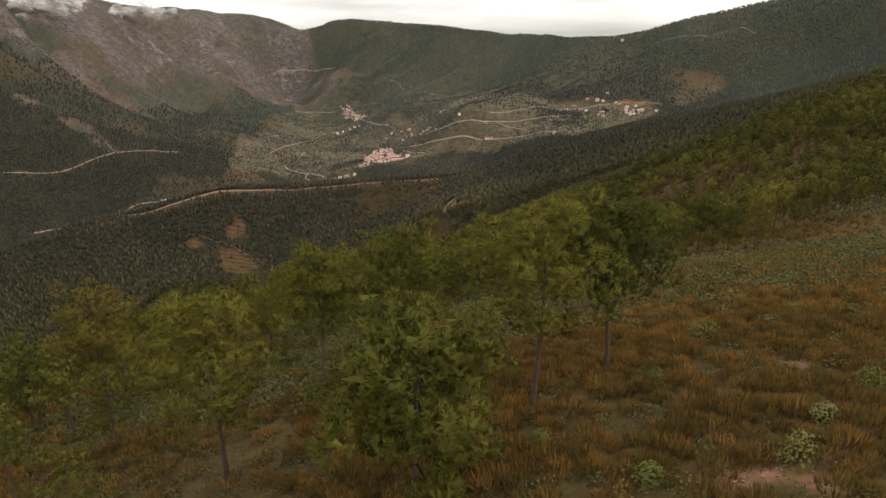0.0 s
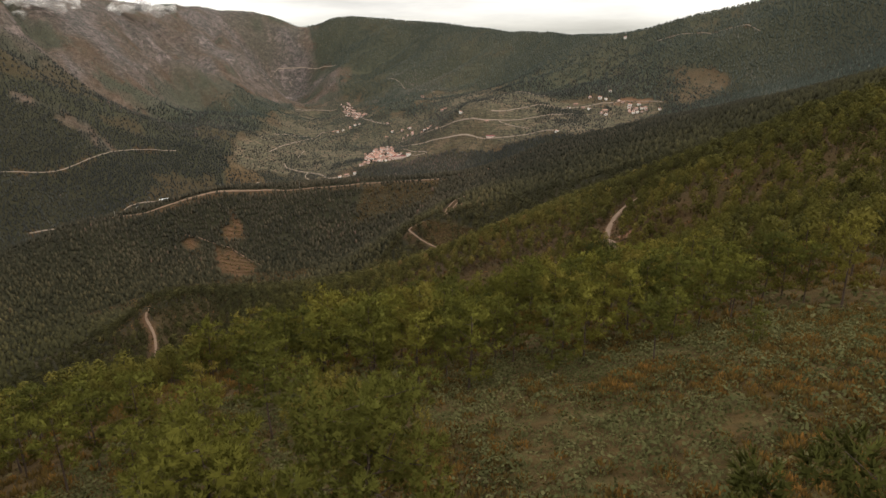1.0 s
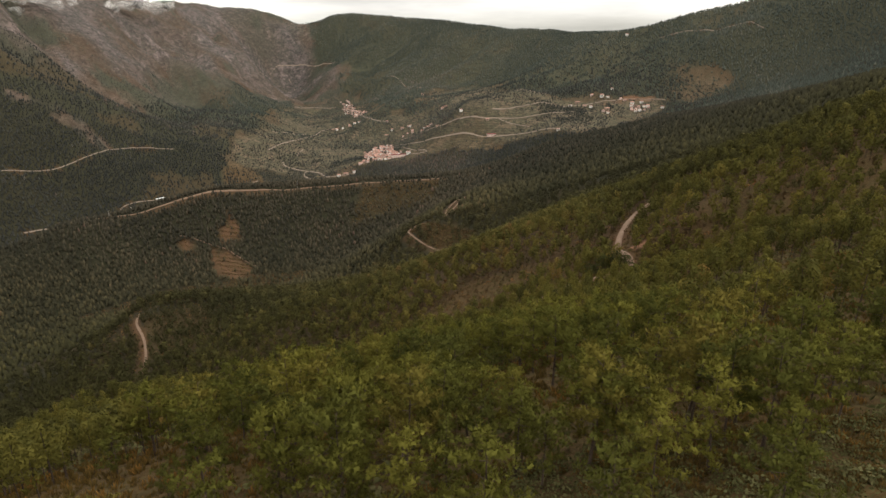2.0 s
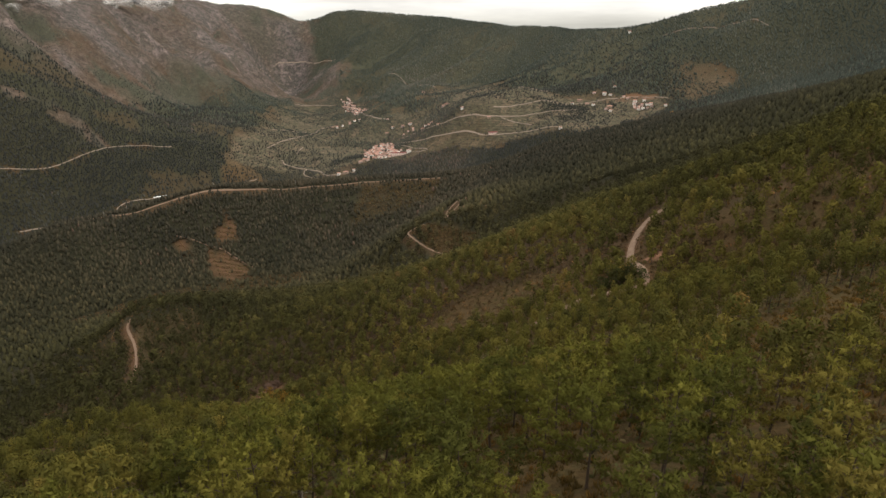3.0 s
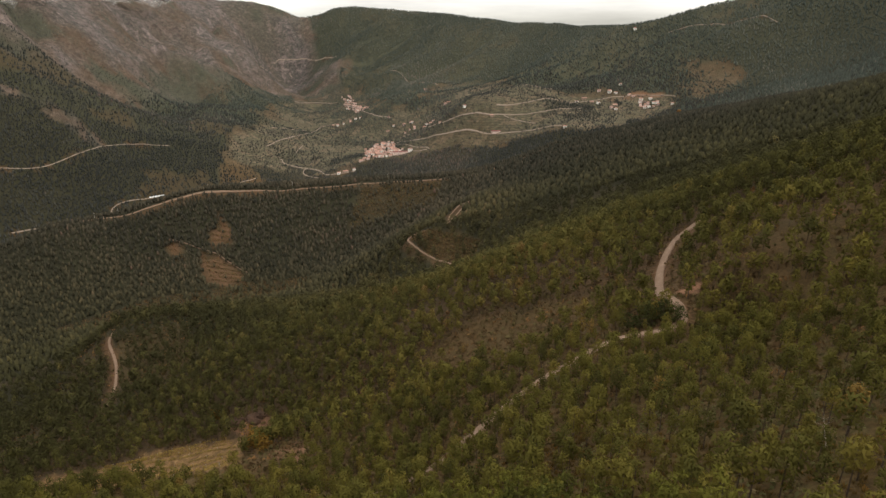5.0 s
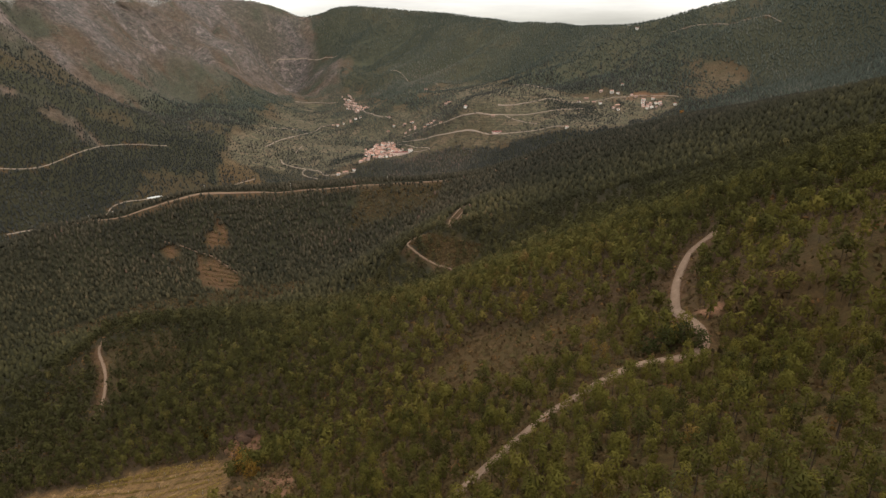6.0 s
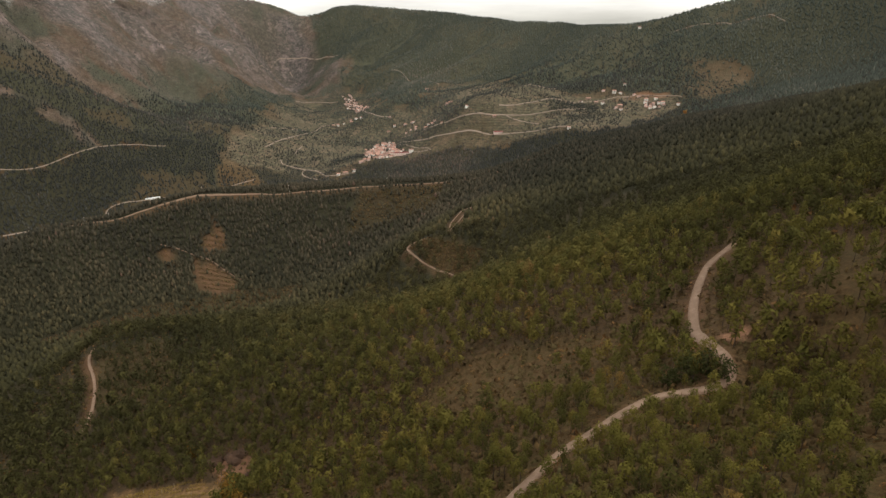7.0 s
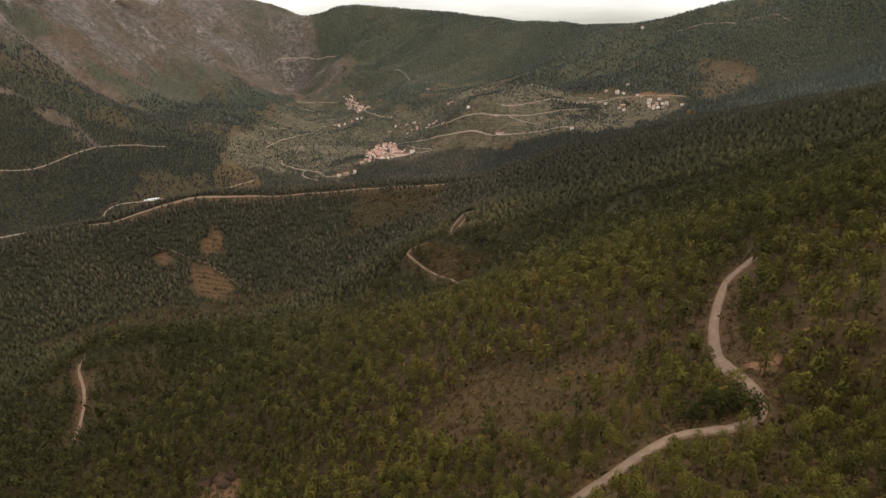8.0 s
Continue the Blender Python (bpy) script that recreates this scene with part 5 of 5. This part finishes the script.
for x, y, z_turn, args, text, cat in [
        (-122, 1938, 12, (46, 12, 8, 2.0, M_PLASTER, M_DARKTILE, 14), "long pale hall with a dark red roof", "building"),
        (-92, 1945, 12, (13, 10, 9, 1.5, M_WHITE, M_TILE, 6), "tall white house at the village edge", "house"),
        (161, 1869, 8, (26, 10, 4, 2.2, M_PLASTER, M_DARKTILE, 6), "long low farm building with red roof", "building"),
        (-723, 1597, 35, (34, 8, 3.0, 1.0, M_WHITE, M_METAL, 8), "long white shed with a pale metal roof", "shed")]:
    b = house(*args, text, "long_building" if cat == "building" else cat)
    b.matrix_basis = pose(x, y, float(height(x, y)), 0, 0, z_turn)
    tagged(b, text, cat)


# ---- utility poles along the ridge road ----
M_POLE = plain_material("weathered_pole", (0.30, 0.27, 0.24), (0.45, 0.41, 0.37), 2.0, 0.85)


def utility_pole():
    root = new("utility_pole")
    v, f = tube([(0, 0, -0.5), (0, 0, 11.5)], [0.26, 0.18], 8)
    part("post", mesh_of("post", v, f, [M_POLE]), root)
    v, f = box_faces(-1.3, 1.3, -0.09, 0.09, 10.6, 10.85)
    arm = part("crossarm", poly_mesh("crossarm", v, f, M_POLE), root)
    v, f = tube([(0, 0, 0), (0, 0, 0.3)], [0.09, 0.06], 6)
    knob = mesh_of("insulator", v, f, [M_WHITE])
    for x in (-1.1, 0, 1.1):
        part("insulator", knob, arm).matrix_basis = pose(x, 0, 10.85 if x else 11.45)
    return tagged(root, "weathered utility pole beside the ridge road", "utility pole", "poles on the ridge")


first = utility_pole()
for k, (x, y) in enumerate([(-386, 1066), (-512, 1012), (-545, 1002), (-92, 1096), (-250, 1080)]):
    m = pose(x, y, float(height(x, y)), 0, 0, 75)
    if k:
        copy_thing(first, m)
    else:
        first.matrix_basis = m

# ---- one autumn tree below the upper village ----
(tv, tf), (cv, cf, cn) = pine_shape(77, tall=12.0, spread=4.6, bare=0.12, tufts=260, blades=6, long=1.1, wide=0.7, limbs=22)
M_AUTUMN = foliage_material("autumn_leaves", [(0, (0.36, 0.17, 0.045)), (1, (0.42, 0.21, 0.06))], True)
poplar = new("autumn_tree")
part("trunk", mesh_of("trunk", tv, tf, [M_BARK]), poplar)
part("crown", mesh_of("crown", cv, cf, [M_AUTUMN], None, cn), poplar, "orange-yellow autumn leaves")
poplar.matrix_basis = pose(669, 1825, float(height(669, 1825)))
tagged(poplar, "broad orange autumn tree below the white village", "tree")

# ---- low cloud on the western crest ----
def cloud(seed, spread, puffs):
    rng = random.Random(seed)
    bm = bmesh.new()
    for k in range(puffs):
        u = rng.uniform(-1, 1)
        m = Matrix.Translation((u * spread, rng.uniform(-30, 30), rng.gauss(0, 14) + 14 * (1 - u * u)))
        r = rng.uniform(12, 32) * (1 - 0.55 * abs(u)) * (1 if spread > 50 else 0.5)
        bmesh.ops.create_icosphere(bm, subdivisions=2, radius=1, matrix=m @ Matrix.Diagonal((r * 1.5, r, r * rng.uniform(0.6, 1.0), 1)))
    for v in bm.verts:
        v.co += noise.noise_vector(v.co / 26) * 12 + noise.noise_vector(v.co / 9) * 4
    me = bpy.data.meshes.new("cloud")
    bm.to_mesh(me); bm.free()
    for p in me.polygons:
        p.use_smooth = True
    me.materials.append(M_CLOUD)
    return tagged(new("low_cloud", me), "white wisp of low cloud on the crest", "cloud", "low clouds on the crest")


M_CLOUD, n, l, b = shader("cloud_mist")
b.inputs["Base Color"].default_value = (0.85, 0.83, 0.80, 1)
b.inputs["Roughness"].default_value = 1.0
gas, f = noise_ramp(n, l, n.new("ShaderNodeNewGeometry").outputs["Position"], 0.028, [(0.36, (0, 0, 0)), (0.72, (0.36, 0.36, 0.36))], 8, 0.62)
l.new(gas, b.inputs["Alpha"])
for k, (x, y, z, spread, puffs) in enumerate([(-1367, 3103, 168, 150, 44), (-1449, 2445, 174, 115, 34), (-1421, 2632, 168, 34, 7)]):
    cloud(500 + k, spread, puffs).matrix_basis = pose(x, y, z, 0, 0, 25)

# ---- dark evergreen oaks in the bend of the dirt road ----
M_OAK = foliage_material("oak_leaves", [(0, (0.055, 0.062, 0.022)), (1, (0.075, 0.080, 0.027))], True)
for k, (x, y, tall, wide) in enumerate([(53.5, 249, 5.0, 2.2), (57.5, 248, 7.5, 3.0), (62, 247, 7.5, 2.9), (65, 244, 6.0, 2.2), (60, 251, 6.0, 2.4)]):
    (tv, tf), (cv, cf, cn) = pine_shape(600 + k, tall=tall, spread=wide, bare=0.05, tufts=420, blades=7, long=0.4, wide=0.24, limbs=24)
    oak = new("evergreen_oak")
    part("trunk", mesh_of("trunk", tv, tf, [M_BARK]), oak)
    part("crown", mesh_of("crown", cv, cf, [M_OAK], None, cn), oak, "dense dark green crown")
    oak.matrix_basis = pose(x, y, float(height(x, y)))
    tagged(oak, "dark round evergreen oak beside the dirt road", "tree", "oaks at the road bend")

# ---- stones on the bare soil, and dead grey pines down the slope ----
M_ROCK = plain_material("reddish_stone", (0.15, 0.10, 0.08), (0.25, 0.18, 0.15), 3.0, 0.9, 0.5, 0.02, 0.25)
rr = random.Random(9)
stones = []
for k in range(4):
    bm = bmesh.new()
    bmesh.ops.create_icosphere(bm, subdivisions=1, radius=0.12)
    for v in bm.verts:
        v.co = Vector((v.co.x * 1.3, v.co.y, v.co.z * 0.6)) * rr.uniform(0.75, 1.25)
    me = bpy.data.meshes.new("stone"); bm.to_mesh(me); bm.free(); me.materials.append(M_ROCK)
    stones.append(me)
for bx, by, br in STONY:
    for k in range(9):
        a, d = rr.uniform(0, 6.28), br * math.sqrt(rr.random())
        x, y = bx + d * math.cos(a), by + d * math.sin(a)
        st = new("stone", stones[k % 4])
        st.matrix_basis = pose(x, y, float(height(x, y)) + 0.03, 0, 0, rr.uniform(0, 360)) @ Matrix.Scale(rr.uniform(0.2, 0.55), 4)
        tagged(st, "small reddish stone on bare soil", "stone", "stones in the heath")

M_DEAD = plain_material("bleached_wood", (0.22, 0.19, 0.16), (0.36, 0.32, 0.28), 6, 0.9, 0.4, 0.02)
for k, (x, y, tall, tip) in enumerate([(30, 118, 6.0, 24), (24, 104, 4.5, 40), (-22, 96, 5.5, 8), (48, 150, 5.0, 15), (8, 128, 5.0, 20)]):
    (tv, tf), _ = pine_shape(700 + k, tall=tall, spread=1.4, bare=0.1, tufts=1, blades=1, long=0.1, wide=0.02, limbs=26)
    snag = new("dead_pine")
    part("trunk", mesh_of("trunk", tv, tf, [M_DEAD]), snag, "bleached bare trunk and branches")
    snag.matrix_basis = pose(x, y, float(height(x, y)), tip, 0, 70 * k)
    tagged(snag, "leaning dead grey pine among living trees", "dead tree", "dead pines on the slope")


# ---- vineyard on the terraces below the slope ----
M_VINE = foliage_material("vine_leaves", [(0, (0.17, 0.125, 0.034)), (1, (0.26, 0.18, 0.05))], True)
post_v, post_f = tube([(0, 0, -0.3), (0, 0, 1.9)], [0.08, 0.07], 5)
POST = mesh_of("post", post_v, post_f, [M_POLE])
for k in range(9):
    s = k / 8 * 3
    x0, y0 = np.interp(s, [0, 1, 2, 3], [-174, -195, -205, -165]), np.interp(s, [0, 1, 2, 3], [350, 355, 342, 318])
    x1, y1 = np.interp(s, [0, 1, 2, 3], [-113, -105, -96, -84]), np.interp(s, [0, 1, 2, 3], [336, 324, 300, 264])
    r = random.Random(800 + k)
    u = np.arange(0, 1, 1.5 / math.hypot(x1 - x0, y1 - y0))
    u = u[np.array([r.random() < 0.85 for _ in u])]
    vx, vy = x0 + (x1 - x0) * u, y0 + (y1 - y0) * u + 2.5 * fractal(u * 40, u * 0 + k, 14, 801, 2)
    vz = height(vx, vy)
    v, f, mi, ti, _ = strew(cushion_proto(810 + k, 1.25, 1.7, 12, 0.6), np.stack([vx, vy, vz], 1), np.array([r.uniform(0.6, 1.1) for _ in u]), u * 40, u * 0)
    row = new("vine_row")
    base = Vector((float(vx[0]), float(vy[0]), float(vz[0])))
    part("vines", mesh_of("vines", v - np.array(base), f, [M_VINE]), row, "yellow-green vine leaves")
    for i in range(4, len(u), 12):
        part("post", POST, row, "weathered wooden post").matrix_basis = pose(vx[i] - base.x, vy[i] - base.y, vz[i] - base.z)
    row.matrix_basis = pose(*base)
    tagged(row, "yellowing row of vines on a dry terrace", "vines", "vine rows on the terrace")


def outcrop(seed, wide, tall):
    bm = bmesh.new()
    rng = random.Random(seed)
    for k in range(5):
        m = Matrix.Translation((rng.uniform(-0.4, 0.4) * wide, rng.uniform(-0.2, 0.2) * wide, tall * rng.uniform(-0.1, 0.3)))
        bmesh.ops.create_icosphere(bm, subdivisions=3, radius=1, matrix=m @ Matrix.Diagonal((wide * rng.uniform(0.16, 0.3), wide * rng.uniform(0.12, 0.2), tall * rng.uniform(0.4, 0.75), 1)))
    for v in bm.verts:
        v.co += noise.noise_vector(v.co / 3.1) * 1.3 + noise.noise_vector(v.co / 0.9) * 0.35
    me = bpy.data.meshes.new("rock"); bm.to_mesh(me); bm.free(); me.materials.append(M_CRAG)
    return me


M_CRAG = plain_material("weathered_crag", (0.030, 0.018, 0.011), (0.080, 0.045, 0.028), 0.35, 0.95, 0.8, 0.3)
for k, (x, y, wide, tall) in enumerate([(-98, 346, 16, 3.2), (-111, 350, 15, 2.4), (-88, 331, 10, 2.6), (-326, 519, 12, 4.0)]):
    rock = new("rock_outcrop", outcrop(820 + k, wide, tall))
    rock.matrix_basis = pose(x, y, float(height(x, y)), 0, 0, -30 + 40 * k)
    tagged(rock, "weathered reddish-brown rock above the terraces", "rock", "rocks above the terraces")

M_RUST = foliage_material("rusty_oak_leaves", [(0, (0.22, 0.135, 0.030)), (1, (0.30, 0.165, 0.038))], True)
for k, (x, y, tall, wide) in enumerate([(-89, 305, 9.5, 3.6), (-84, 296, 7.5, 3.0), (-76, 280, 6.0, 2.6), (-127, 360, 5.0, 2.2)]):
    (tv, tf), (cv, cf, cn) = pine_shape(840 + k, tall=tall, spread=wide, bare=0.1, tufts=300, blades=6, long=0.55, wide=0.36, limbs=20)
    oak = new("autumn_oak")
    part("trunk", mesh_of("trunk", tv, tf, [M_BARK]), oak)
    part("crown", mesh_of("crown", cv, cf, [M_RUST], None, cn), oak, "rusty yellow-brown leaves")
    oak.matrix_basis = pose(x, y, float(height(x, y)))
    tagged(oak, "rusty autumn oak at the edge of the terraces", "tree", "autumn oaks by the terraces")
